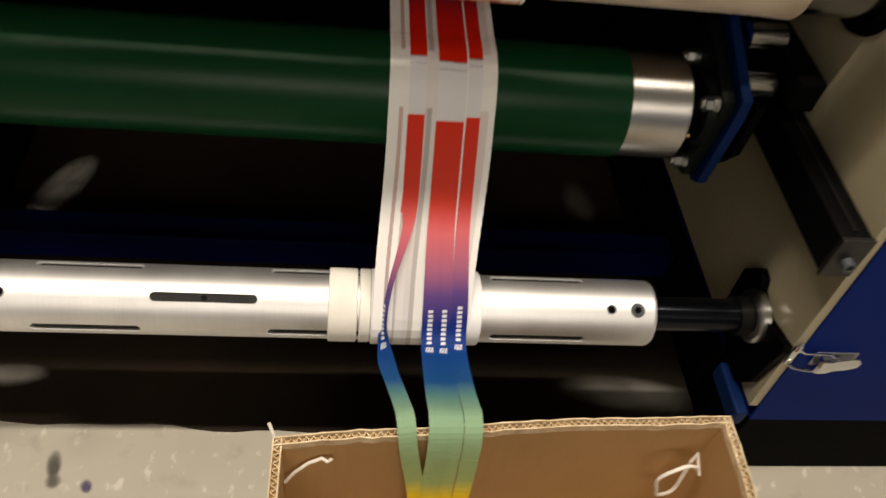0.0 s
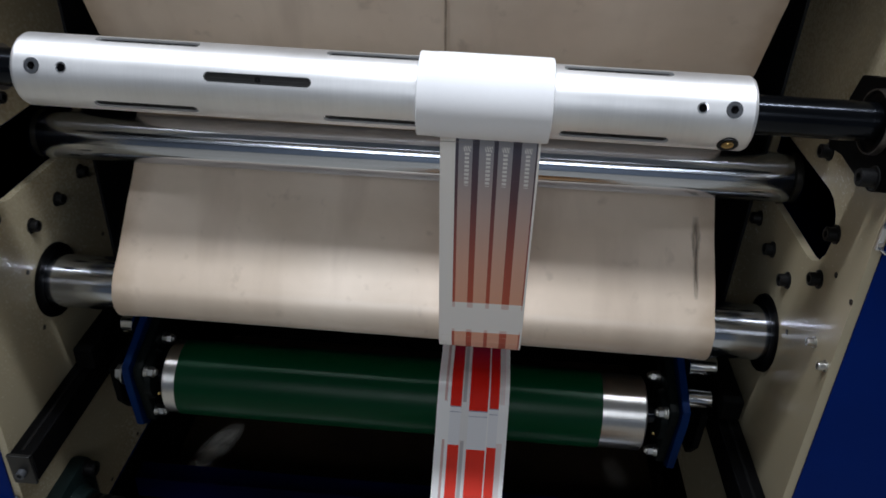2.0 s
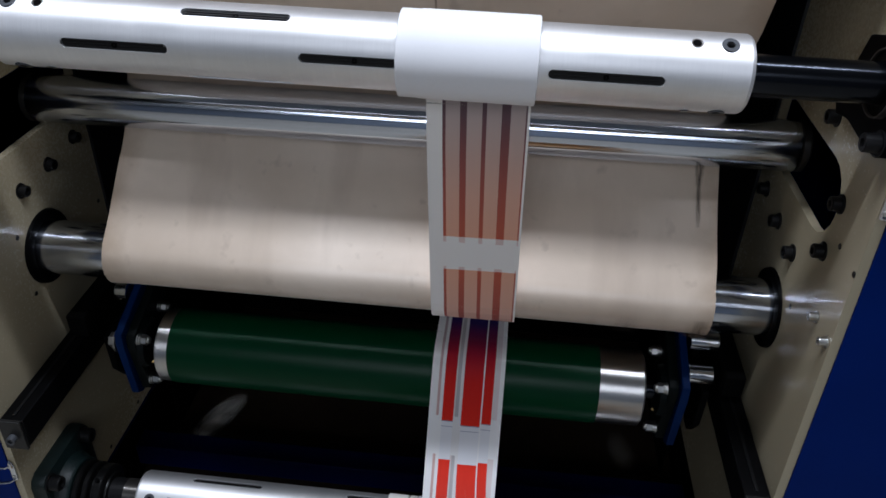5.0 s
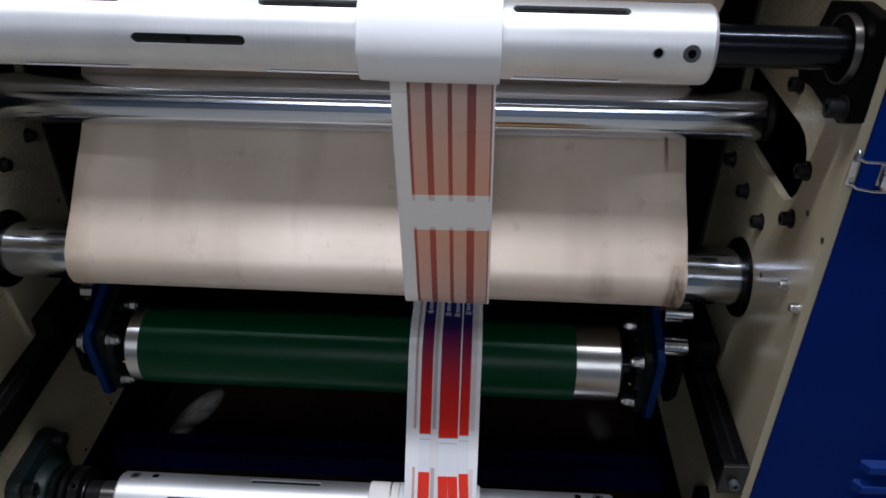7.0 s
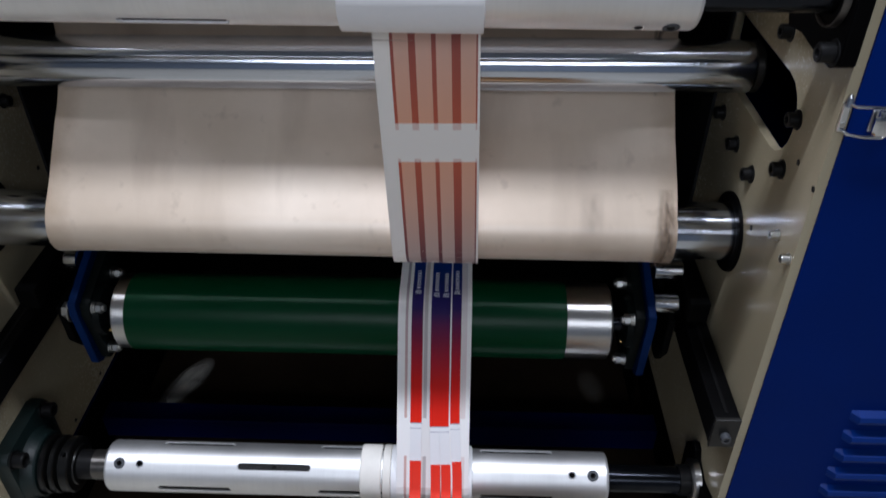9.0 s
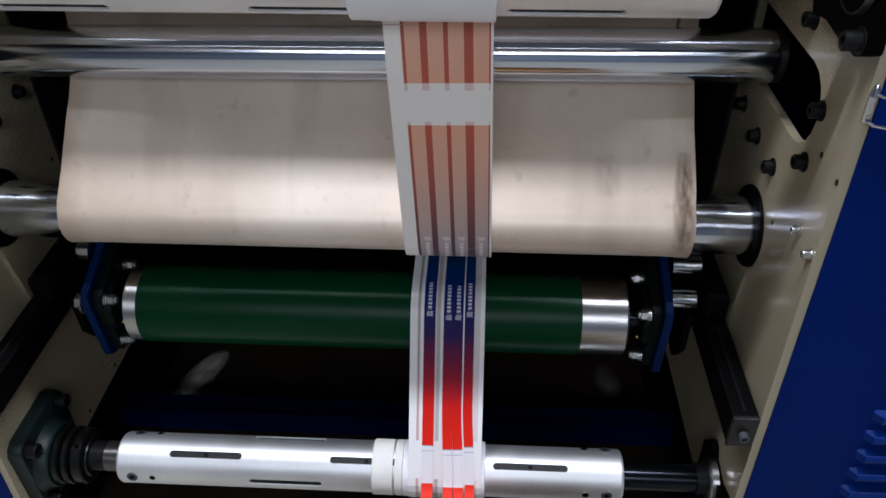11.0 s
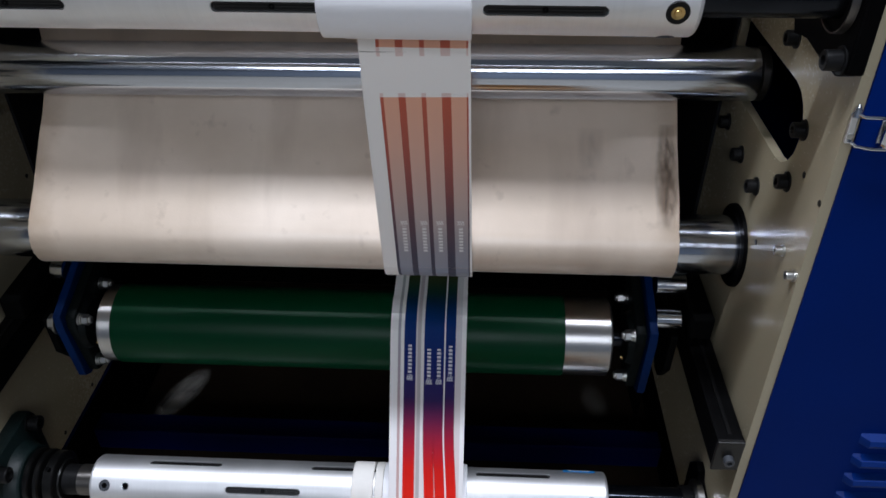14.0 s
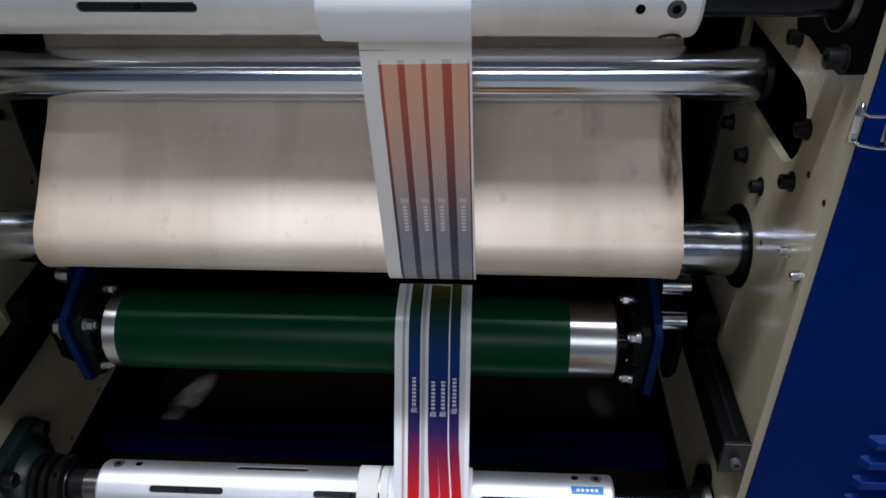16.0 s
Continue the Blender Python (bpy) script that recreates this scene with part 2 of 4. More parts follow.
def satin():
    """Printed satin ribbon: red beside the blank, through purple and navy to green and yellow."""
    m, nt, b = nodes_of("printed_satin")
    u, v = uv_metres(nt)
    d = calc(nt, "DIVIDE", from_gap(nt, v, 0.053), 0.45)
    # far end of first is darkened for the shade below the felt roller
    first = ramp(nt, d, [(0.0, (0.76, 0.022, 0.008)), (0.13, (0.62, 0.014, 0.010)), (0.25, (0.22, 0.015, 0.05)), (0.34, (0.03, 0.016, 0.10)),
                         (0.44, (0.008, 0.020, 0.15)), (0.55, (0.002, 0.032, 0.17)), (0.62, (0.004, 0.030, 0.085)), (0.68, (0.012, 0.045, 0.030)), (0.76, (0.050, 0.060, 0.014)), (0.95, (0.30, 0.22, 0.02))])
    # pink and mauve in second put the loose ribbon's sheen into its colour
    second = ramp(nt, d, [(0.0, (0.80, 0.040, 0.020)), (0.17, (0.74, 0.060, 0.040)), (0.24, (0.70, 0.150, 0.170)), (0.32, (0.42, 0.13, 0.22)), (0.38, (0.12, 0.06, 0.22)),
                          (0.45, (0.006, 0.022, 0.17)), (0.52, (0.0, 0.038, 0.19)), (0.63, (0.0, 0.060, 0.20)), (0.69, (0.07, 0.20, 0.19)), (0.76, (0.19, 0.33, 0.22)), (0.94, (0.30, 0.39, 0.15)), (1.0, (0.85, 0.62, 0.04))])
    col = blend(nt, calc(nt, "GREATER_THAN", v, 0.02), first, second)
    col = blend(nt, inside(nt, v, 0.0, 0.053), col, (0.80, 0.80, 0.82))
    col = blend(nt, inside(nt, v, 0.0, 0.0012), col, (0.3, 0.3, 0.36))
    col = blend(nt, inside(nt, v, 0.0075, 0.0083), col, (0.35, 0.36, 0.46))
    k = calc(nt, "MAXIMUM", mark(nt, u, v, (-0.221, -0.182), (-0.181, -0.1745)), mark(nt, u, v, (0.239, 0.278), (0.280, 0.2865)))
    col = blend(nt, calc(nt, "MULTIPLY", k, 0.8), col, (0.82, 0.82, 0.86))
    nt.links.new(col, b.inputs["Base Color"])
    b.inputs["Roughness"].default_value = 0.40
    b.inputs["Specular IOR Level"].default_value = 0.09
    weave(nt, b, u, v, 0.25)
    return m


def spent_print():
    """Transfer paper after use: pale bands where the ribbons lay, dark ink between them."""
    m, nt, b = nodes_of("used_transfer_paper")
    u, v = uv_metres(nt)
    w = calc(nt, "DIVIDE", calc(nt, "ADD", u, 0.0525), 0.105)
    edges = [(0.0, 0), (0.155, 2), (0.185, 1), (0.327, 2), (0.391, 1), (0.542, 2), (0.584, 1), (0.728, 2), (0.813, 1), (0.958, 2), (0.974, 0)]
    pale = ramp(nt, w, [(p, 1.0 if k == 1 else 0.0) for p, k in edges], True)
    dark = ramp(nt, w, [(p, 1.0 if k == 2 else 0.0) for p, k in edges], True)
    d = calc(nt, "DIVIDE", from_gap(nt, v, 0.0515), 0.40)
    c_pale = ramp(nt, d, [(0.0, (0.82, 0.43, 0.29)), (0.15, (0.76, 0.44, 0.33)), (0.36, (0.55, 0.42, 0.38)), (0.5, (0.35, 0.33, 0.35)), (0.62, (0.29, 0.31, 0.37)), (0.75, (0.42, 0.41, 0.40)), (1.0, (0.46, 0.45, 0.40))])
    c_dark = ramp(nt, d, [(0.0, (0.52, 0.105, 0.055)), (0.18, (0.38, 0.09, 0.065)), (0.40, (0.12, 0.06, 0.075)), (0.55, (0.06, 0.055, 0.085)), (1.0, (0.10, 0.14, 0.16))])
    white = (0.92, 0.89, 0.85)
    blank = calc(nt, "SUBTRACT", 1.0, inside(nt, v, 0.0, 0.0515))
    blank2 = calc(nt, "SUBTRACT", 1.0, inside(nt, v, 0.0045, 0.0430))
    col = blend(nt, calc(nt, "MULTIPLY", pale, blank), white, c_pale)
    col = blend(nt, calc(nt, "MULTIPLY", dark, calc(nt, "MULTIPLY_ADD", blank, 0.65, calc(nt, "MULTIPLY", blank2, 0.35))), col, c_dark)
    ks = []
    for c in (-0.0238, -0.0012, 0.0168, 0.0403):
        uc = calc(nt, "SUBTRACT", u, c)
        ks += [mark(nt, uc, v, (-0.212, -0.172), (-0.170, -0.1635)), mark(nt, uc, v, (0.2265, 0.2665), (0.268, 0.2745))]
    col = blend(nt, calc(nt, "MULTIPLY", either(nt, *ks), 0.85), col, (0.80, 0.78, 0.76))
    nt.links.new(col, b.inputs["Base Color"])
    b.inputs["Roughness"].default_value = 0.6
    return m


def backing_print():
    """White backing paper with faint pink lines of ink beside the ribbons."""
    m, nt, b = nodes_of("white_backing_paper")
    u, v = uv_metres(nt)
    d = calc(nt, "DIVIDE", from_gap(nt, v, 0.053), 0.40)
    ink = ramp(nt, d, [(0.0, (0.64, 0.42, 0.38)), (0.3, (0.50, 0.36, 0.36)), (0.55, (0.36, 0.34, 0.38)), (1.0, (0.45, 0.52, 0.46))])
    lines = either(nt, inside(nt, u, -0.0385, -0.0350), inside(nt, u, 0.0350, 0.0352))
    soft = inside(nt, u, 0.0352, 0.0425)
    blank = calc(nt, "SUBTRACT", 1.0, inside(nt, v, -0.006, 0.047))
    col = blend(nt, calc(nt, "MULTIPLY", lines, blank), (0.87, 0.86, 0.85), ink)
    col = blend(nt, calc(nt, "MULTIPLY", calc(nt, "MULTIPLY", soft, blank), 0.4), col, ink)
    col = blend(nt, calc(nt, "MULTIPLY", inside(nt, u, -0.019, 0.019), 0.25), col, (0.50, 0.47, 0.45))
    col = blend(nt, calc(nt, "MULTIPLY", calc(nt, "MULTIPLY", either(nt, inside(nt, u, -0.0290, -0.0265), inside(nt, u, -0.0135, -0.0090)), blank), 0.7), col, (0.34, 0.30, 0.30))
    col = blend(nt, calc(nt, "MULTIPLY", calc(nt, "MULTIPLY", inside(nt, u, -0.0265, -0.0135), blank), 0.35), col, ink)
    nt.links.new(col, b.inputs["Base Color"])
    b.inputs["Roughness"].default_value = 0.5
    return m


CONCRETE, FELT, SATIN, SPENT, BACKING = concrete(), felt(), satin(), spent_print(), backing_print()


# ---- mesh helpers ----
def part(name, bm, material, parent=None, label="", smooth=True, at=None):
    me = bpy.data.meshes.new(name)
    bmesh.ops.recalc_face_normals(bm, faces=bm.faces)
    bm.to_mesh(me)
    bm.free()
    me.materials.append(material)
    if smooth:
        for p in me.polygons:
            p.use_smooth = True
        try:
            me.set_sharp_from_angle(angle=radians(24))
        except AttributeError:
            pass
    ob = new(name, me)
    if parent is not None:
        ob.parent = parent
    if at is not None:
        ob.matrix_basis = at
    if label:
        tagged(ob, label)
    return ob


def thing(name, label, category, group="", at=None):
    ob = new(name)
    ob.empty_display_size = 0.02
    if at is not None:
        ob.matrix_basis = at
    return tagged(ob, label, category, group)


def box(x0, x1, y0, y1, z0, z1, bevel=0.0, bm=None):
    bm = bm or bmesh.new()
    r = bmesh.ops.create_cube(bm, size=1.0)
    for v in r["verts"]:
        v.co = Vector(((x0 + x1) / 2 + v.co.x * (x1 - x0), (y0 + y1) / 2 + v.co.y * (y1 - y0), (z0 + z1) / 2 + v.co.z * (z1 - z0)))
    if bevel:
        es = list({e for v in r["verts"] for e in v.link_edges})
        bmesh.ops.bevel(bm, geom=es, offset=bevel, segments=2, affect="EDGES", profile=0.5)
    return bm


def lathe(profile, n=64, bm=None, axis="x", centre=(0, 0, 0)):
    """Turned solid: profile of (place along the axis, radius), closed at radius 0."""
    bm = bm or bmesh.new()
    rings = []
    for a, r in profile:
        if r <= 0:
            rings.append([bm.verts.new(axial(axis, a, 0, 0, centre))])
        else:
            rings.append([bm.verts.new(axial(axis, a, r * math.cos(2 * math.pi * k / n), r * math.sin(2 * math.pi * k / n), centre)) for k in range(n)])
    for p, q in zip(rings, rings[1:]):
        for k in range(n):
            j = (k + 1) % n
            if len(p) == 1 and len(q) > 1:
                bm.faces.new((p[0], q[k], q[j]))
            elif len(q) == 1 and len(p) > 1:
                bm.faces.new((p[k], p[j], q[0]))
            elif len(p) > 1:
                bm.faces.new((p[k], p[j], q[j], q[k]))
    return bm


def axial(axis, a, b, c, o):
    v = {"x": (a, b, c), "y": (b, a, c), "z": (b, c, a)}[axis]
    return (v[0] + o[0], v[1] + o[1], v[2] + o[2])


def prism(outline, x0, x1, bevel=0.0, bm=None, axis="x"):
    """Plate of the outline, in (y, z) for axis x, between x0 and x1."""
    bm = bm or bmesh.new()
    lo = [bm.verts.new(axial(axis, x0, p, q, (0, 0, 0))) for p, q in outline]
    hi = [bm.verts.new(axial(axis, x1, p, q, (0, 0, 0))) for p, q in outline]
    n = len(outline)
    bm.faces.new(lo)
    bm.faces.new(hi[::-1])
    for k in range(n):
        bm.faces.new((lo[k], hi[k], hi[(k + 1) % n], lo[(k + 1) % n]))
    if bevel:
        bmesh.ops.bevel(bm, geom=list(bm.edges), offset=bevel, segments=2, affect="EDGES", profile=0.5)
    return bm


def tube(points, r, n=8, bm=None):
    bm = bm or bmesh.new()
    pts = [Vector(p) for p in points]
    rings = []
    for i, p in enumerate(pts):
        t = (pts[min(i + 1, len(pts) - 1)] - pts[max(i - 1, 0)]).normalized()
        a = t.orthogonal().normalized() if not rings else (prev - prev.dot(t) * t).normalized()
        prev = a
        b = t.cross(a)
        rings.append([bm.verts.new(p + r * (math.cos(2 * math.pi * k / n) * a + math.sin(2 * math.pi * k / n) * b)) for k in range(n)])
    for p, q in zip(rings, rings[1:]):
        for k in range(n):
            bm.faces.new((p[k], p[(k + 1) % n], q[(k + 1) % n], q[k]))
    bm.faces.new(rings[0][::-1])
    bm.faces.new(rings[-1])
    return bm


def hex_bolt(x, y, z, side, parent=None, r=0.0085, h=0.008, group="flange bolts"):
    """Hexagon bolt with washer on a face square to x; side: the way it points."""
    ob = thing("hex_bolt", "zinc-plated hexagon bolt with washer", "bolt", group, pose(x, y, z)) if parent is None else parent
    bm = lathe([(0, 0), (0, r * 1.25), (side * 0.002, r * 1.25), (side * 0.002, 0)], 20)
    w = part("washer", bm, BOLT, ob)
    bm = lathe([(side * 0.002, 0), (side * 0.002, r), (side * (h - 0.001), r), (side * h, r * 0.85), (side * h, 0)], 6)
    hd = part("bolt_head", bm, BOLT, ob, smooth=False)
    if parent is not None:
        for o in (w, hd):
            o.matrix_basis = pose(x, y, z)
    return ob


def socket_screw(x, y, z, side, mat, r=0.0074, h=0.010, group="cap screws on the side plates", label="black socket cap screw on a side plate"):
    ob = thing("cap_screw", label, "screw", group, pose(x, y, z))
    part("washer", lathe([(0, 0), (0, r * 1.35), (side * 0.0015, r * 1.35), (side * 0.0015, 0)], 20), mat, ob)
    part("screw_head", lathe([(side * 0.0015, 0), (side * 0.0015, r), (side * (h - 0.001), r), (side * h, r * 0.9), (side * h, r * 0.5), (side * (h - 0.005), r * 0.5), (side * (h - 0.005), 0)], 20), mat, ob)
    return ob


# ---- plan, in metres: y into the machine, z up from the floor ----
CX = 0.0445
PL, PR = -0.425, 0.518            # inner faces of the side plates
HOLES = [(PR, 0.517, 0.741, -1), (PR, 0.562, 0.744, -1), (PR, 0.622, 0.621, -1), (-0.425, 0.630, 0.619, 1), (-0.425, 0.631, 0.531, 1), (-0.425, 0.819, 0.564, 1), (-0.425, 0.787, 0.178, 1), (-0.425, 0.685, 0.178, 1)]
PBOT, PTOP = 0.165, 1.42
FELT_AXIS, FELT_R = (0.681, 0.574), 0.0405
TOP_AXIS, LOW_AXIS, SHAFT_R = (0.555, 0.918), (0.555, 0.240), 0.0348
GREEN_AXIS, GREEN_R = (0.6765, 0.4225), 0.0530
BAR_AXIS, BAR_R = (0.757, 0.7575), 0.0313


def front(z):
    """The front of the machine leans back a little towards the top."""
    return 0.480 + 0.045 * z


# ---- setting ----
def patch_paint(dx, dy, tone, strength):
    """A patch of one tone, dirt marks among them, that thins out towards its rim."""
    m, nt, b = nodes_of("fading_floor_patch")
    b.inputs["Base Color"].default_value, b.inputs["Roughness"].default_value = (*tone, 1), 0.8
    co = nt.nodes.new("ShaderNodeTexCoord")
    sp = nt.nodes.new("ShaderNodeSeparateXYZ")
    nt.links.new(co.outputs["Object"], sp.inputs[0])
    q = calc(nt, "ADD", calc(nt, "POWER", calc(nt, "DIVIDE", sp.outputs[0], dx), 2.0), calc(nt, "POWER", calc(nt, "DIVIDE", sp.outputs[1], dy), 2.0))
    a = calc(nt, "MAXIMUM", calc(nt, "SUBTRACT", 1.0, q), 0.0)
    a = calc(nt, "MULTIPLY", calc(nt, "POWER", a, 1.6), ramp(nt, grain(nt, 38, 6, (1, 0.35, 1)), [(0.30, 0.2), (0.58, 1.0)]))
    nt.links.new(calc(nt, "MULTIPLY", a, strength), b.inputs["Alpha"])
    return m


def setting():
    bm = box(-4, 4, -5, 3.5, -0.1, 0.0)
    tagged(part("floor", bm, CONCRETE, smooth=False), "worn pale concrete workshop floor with dark stains", "floor", kind="structure")
    # ceiling and walls stay out of view, added for bounce and reflections
    tagged(part("ceiling", box(-4, 4, -5, 3.5, 2.72, 2.8), CEIL, smooth=False), "unseen grey ceiling closing the workshop", "ceiling", kind="structure")
    for name, b in (("wall_north", (-4, 4, 3.5, 3.6, 0, 2.72)), ("wall_south", (-4, 4, -5.1, -5, 0, 2.72)), ("wall_west", (-4.1, -4, -5, 3.5, 0, 2.72)), ("wall_east", (4, 4.1, -5, 3.5, 0, 2.72))):
        tagged(part(name, box(*b), PLASTER, smooth=False), "unseen blue-grey wall closing the workshop", "wall", kind="structure")
    # thin dark sheet added to paint the shade under the machine
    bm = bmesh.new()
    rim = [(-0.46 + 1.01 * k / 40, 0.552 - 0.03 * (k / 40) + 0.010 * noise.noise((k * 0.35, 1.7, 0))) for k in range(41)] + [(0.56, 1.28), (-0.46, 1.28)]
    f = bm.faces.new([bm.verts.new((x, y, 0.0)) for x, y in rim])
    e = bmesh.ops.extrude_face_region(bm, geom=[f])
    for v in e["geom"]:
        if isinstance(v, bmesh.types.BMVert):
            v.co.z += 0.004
    tagged(part("floor_shade_sheet", bm, SHADE_SHEET, smooth=False), "dark sheet added for the shade on the floor under the machine", "floor mat", kind="structure")
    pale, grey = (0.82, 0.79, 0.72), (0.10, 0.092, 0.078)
    marks = ((-0.352, 0.93, 0.031, 0.080, -24, 0.0042, pale, 1.0, "pale patch on the dark floor under the machine"),
             (0.444, 0.943, 0.028, 0.055, 8, 0.0042, pale, 0.1, "faint pale patch on the dark floor under the machine"),
             (0.455, 0.592, 0.029, 0.110, 84, 0.0042, pale, 0.22, "long faint scuff on the dark floor sheet"),
             (-0.335, 0.606, 0.050, 0.018, 4, 0.0042, pale, 0.28, "pale scuff near the edge of the dark floor sheet"),
             (-0.254, 0.492, 0.0095, 0.020, 8, 0.0002, grey, 1.0, "grey oval dirt mark on the concrete"),
             (-0.249, 0.471, 0.0100, 0.010, -30, 0.0034, grey, 0.8, "small grey dirt mark on the concrete"),
             (-0.213, 0.466, 0.0075, 0.0095, 20, 0.0002, (0.10, 0.07, 0.15), 1.0, "small violet stain on the concrete"))
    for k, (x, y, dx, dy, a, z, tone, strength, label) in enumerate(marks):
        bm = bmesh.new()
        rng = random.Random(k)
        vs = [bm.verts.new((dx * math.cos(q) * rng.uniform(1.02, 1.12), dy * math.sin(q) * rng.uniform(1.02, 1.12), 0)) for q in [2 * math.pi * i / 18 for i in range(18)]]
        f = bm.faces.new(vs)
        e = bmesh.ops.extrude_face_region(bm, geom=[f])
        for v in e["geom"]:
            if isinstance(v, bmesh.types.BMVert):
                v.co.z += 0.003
        tagged(part("floor_patch", bm, patch_paint(dx, dy, tone, strength), at=pose(x, y, z, 0, 0, a)), label, "floor patch", kind="structure")


def slot_outline(y0, y1, z0, z1, n=8):
    """Slot with a round front end, open shape listed round."""
    r = (z1 - z0) / 2
    pts = [(y0 + r + r * math.cos(math.radians(90 + 180 * k / n)), (z0 + z1) / 2 + r * math.sin(math.radians(90 + 180 * k / n))) for k in range(n + 1)]
    return pts + [(y1, z0), (y1, z1)]


def plate_mesh(x0, x1):
    """Side plate with a through slot for the tension bar."""
    bm = bmesh.new()
    edges = []
    for loop in ([(front(PBOT), PBOT), (1.30, PBOT), (1.30, PTOP), (front(PTOP), PTOP)], slot_outline(0.594, 0.83, 0.721, 0.807)):
        vs = [bm.verts.new((x0, *p)) for p in loop]
        edges += [bm.edges.new((vs[k], vs[(k + 1) % len(vs)])) for k in range(len(vs))]
    fill = bmesh.ops.triangle_fill(bm, edges=edges, use_beauty=True, use_dissolve=False)
    faces = [f for f in fill["geom"] if isinstance(f, bmesh.types.BMFace)]
    ext = bmesh.ops.extrude_face_region(bm, geom=faces)
    for v in ext["geom"]:
        if isinstance(v, bmesh.types.BMVert):
            v.co.x = x1
    return bm


def housing():
    h = thing("machine_frame", "cream and blue steel frame of a ribbon heat press", "machine frame")
    part("side_plate", plate_mesh(PL - 0.010, PL), CREAM, h, "cream painted steel side plate", smooth=False)
    part("side_plate", plate_mesh(PR, PR + 0.010), CREAM, h, "cream painted steel side plate", smooth=False)
    for s, x0, x1 in ((1, PR + 0.0105, 0.92), (-1, -0.83, PL - 0.0105)):
        lo, hi = front(0.14), front(1.40)
        cover = part("front_cover", prism([(lo - 0.0025, 0.14), (lo - 0.0003, 0.14), (hi - 0.0003, 1.40), (hi - 0.0025, 1.40)], x0 - (0.0003 if s > 0 else 0), x1 + (0 if s > 0 else 0.0003)), BLUE, h, "deep blue painted sheet-metal front cover", smooth=False)
        part("outer_cover", prism([(lo, 0.1425), (1.2975, 0.1425), (1.2975, 1.3975), (hi, 1.3975)], *((x1 - 0.002, x1) if s > 0 else (x0, x0 + 0.002))), BLUE, h, smooth=False)
        part("top_cover", box(x0, x1, hi, 1.298, 1.398, 1.40), BLUE, h, smooth=False)
        part("bottom_cover", box(x0, x1, lo, 1.298, 0.14, 0.142), BLUE, h, smooth=False)
        part("rear_cover", box(x0, x1, 1.298, 1.30, 0.14, 1.40), BLUE, h, smooth=False)
        for k in range(7):
            zc = 0.448 - 0.0325 * k
            fy = front(zc)
            lx0, lx1 = (0.638, 0.87) if s > 0 else (-0.78, -0.550)
            bm = bmesh.new()
            prof = [(0, 0.006), (-0.009, 0.002), (-0.011, -0.004), (-0.009, -0.009), (0, -0.009)]
            a = [bm.verts.new((lx0, fy - 0.002 + p, zc + q)) for p, q in prof]
            c = [bm.verts.new((lx0 + 0.008, fy - 0.002 + p * 1.0, zc + q)) for p, q in prof]
            d = [bm.verts.new((lx1, fy - 0.002 + p, zc + q)) for p, q in prof]
            for p in a:
                p.co.y = fy - 0.002
            for p, q in ((a, c), (c, d)):
                for i in range(4):
                    bm.faces.new((p[i], p[i + 1], q[i + 1], q[i]))
            bm.faces.new(d)
            o = part("louvre", bm, BLUE_GLOSS_LIT, h)
            o.parent = cover
    # black sheets added at rear and top to block light from the inside
    part("rear_blocker", box(PL, PR, 1.285, 1.297, 0.0005, PTOP), MATT_BLACK, h, "black blocker sheet closing off the rear", smooth=False)
    part("top_blocker", box(PL, PR, 0.60, 1.285, 1.4175, 1.42), MATT_BLACK, h, "black blocker sheet keeping lamp light off the rear", smooth=False)
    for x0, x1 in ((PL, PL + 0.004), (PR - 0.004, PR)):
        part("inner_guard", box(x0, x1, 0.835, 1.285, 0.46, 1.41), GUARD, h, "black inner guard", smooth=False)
        # panel added to hide the lit side plate below the guard
        part("rear_side_blocker", box(x0, x1, 0.90, 1.285, 0.006, 0.4597), MATT_BLACK, h, "black panel added to keep the rear sides dark", smooth=False)
    part("base_beam", box(PL - 0.005, PR + 0.005, 0.752, 0.792, 0.058, 0.105, 0.003), BLUE_SHADED, h, "blue square base beam", smooth=False)
    for s, x0, x1 in ((1, 0.501, 0.516), (-1, -0.427, -0.412)):
        part("foot_bracket", box(x0, x1, 0.478, 0.545, 0.138, 0.1646, 0.003), BLUE_LIT, h, "blue foot bracket", smooth=False)
    # black block fills the gap between each cover and the floor
    for x0, x1 in ((PR + 0.02, 0.90), (-0.81, PL - 0.02)):
        part("gap_block", box(x0, x1, 0.492, 1.26, 0.0005, 0.1395), MATT_BLACK, h, "black block filling the gap under the cover", smooth=False)
    # rails that carry the pressure roller
    for s, x0, x1 in ((1, 0.485, PR - 0.0025), (-1, PL + 0.0005, -0.395)):
        r = part("slide_rail", box(x0, x1, 0.497, 1.0, 0.391, 0.435, 0.002), RAIL, h, "dark anodised slide rail", smooth=False)
        xm = (x0 + x1) / 2
        part("rail_slot", box(xm - 0.002, xm + 0.002, 0.505, 0.98, 0.4345, 0.4362), BLACK, r, smooth=False)
        part("end_cap", box(x0 - 0.0005, x1 - 0.0005, 0.492, 0.497, 0.389, 0.437, 0.001), ENDPLATE, r, "worn steel end plate", smooth=False)
        part("end_screw", lathe([(0.488, 0), (0.488, 0.0032), (0.484, 0.0032), (0.484, 0.0058), (0.493, 0.0060)], 16, axis="y", centre=(xm, 0, 0.410)), SCREW, r)
    return h


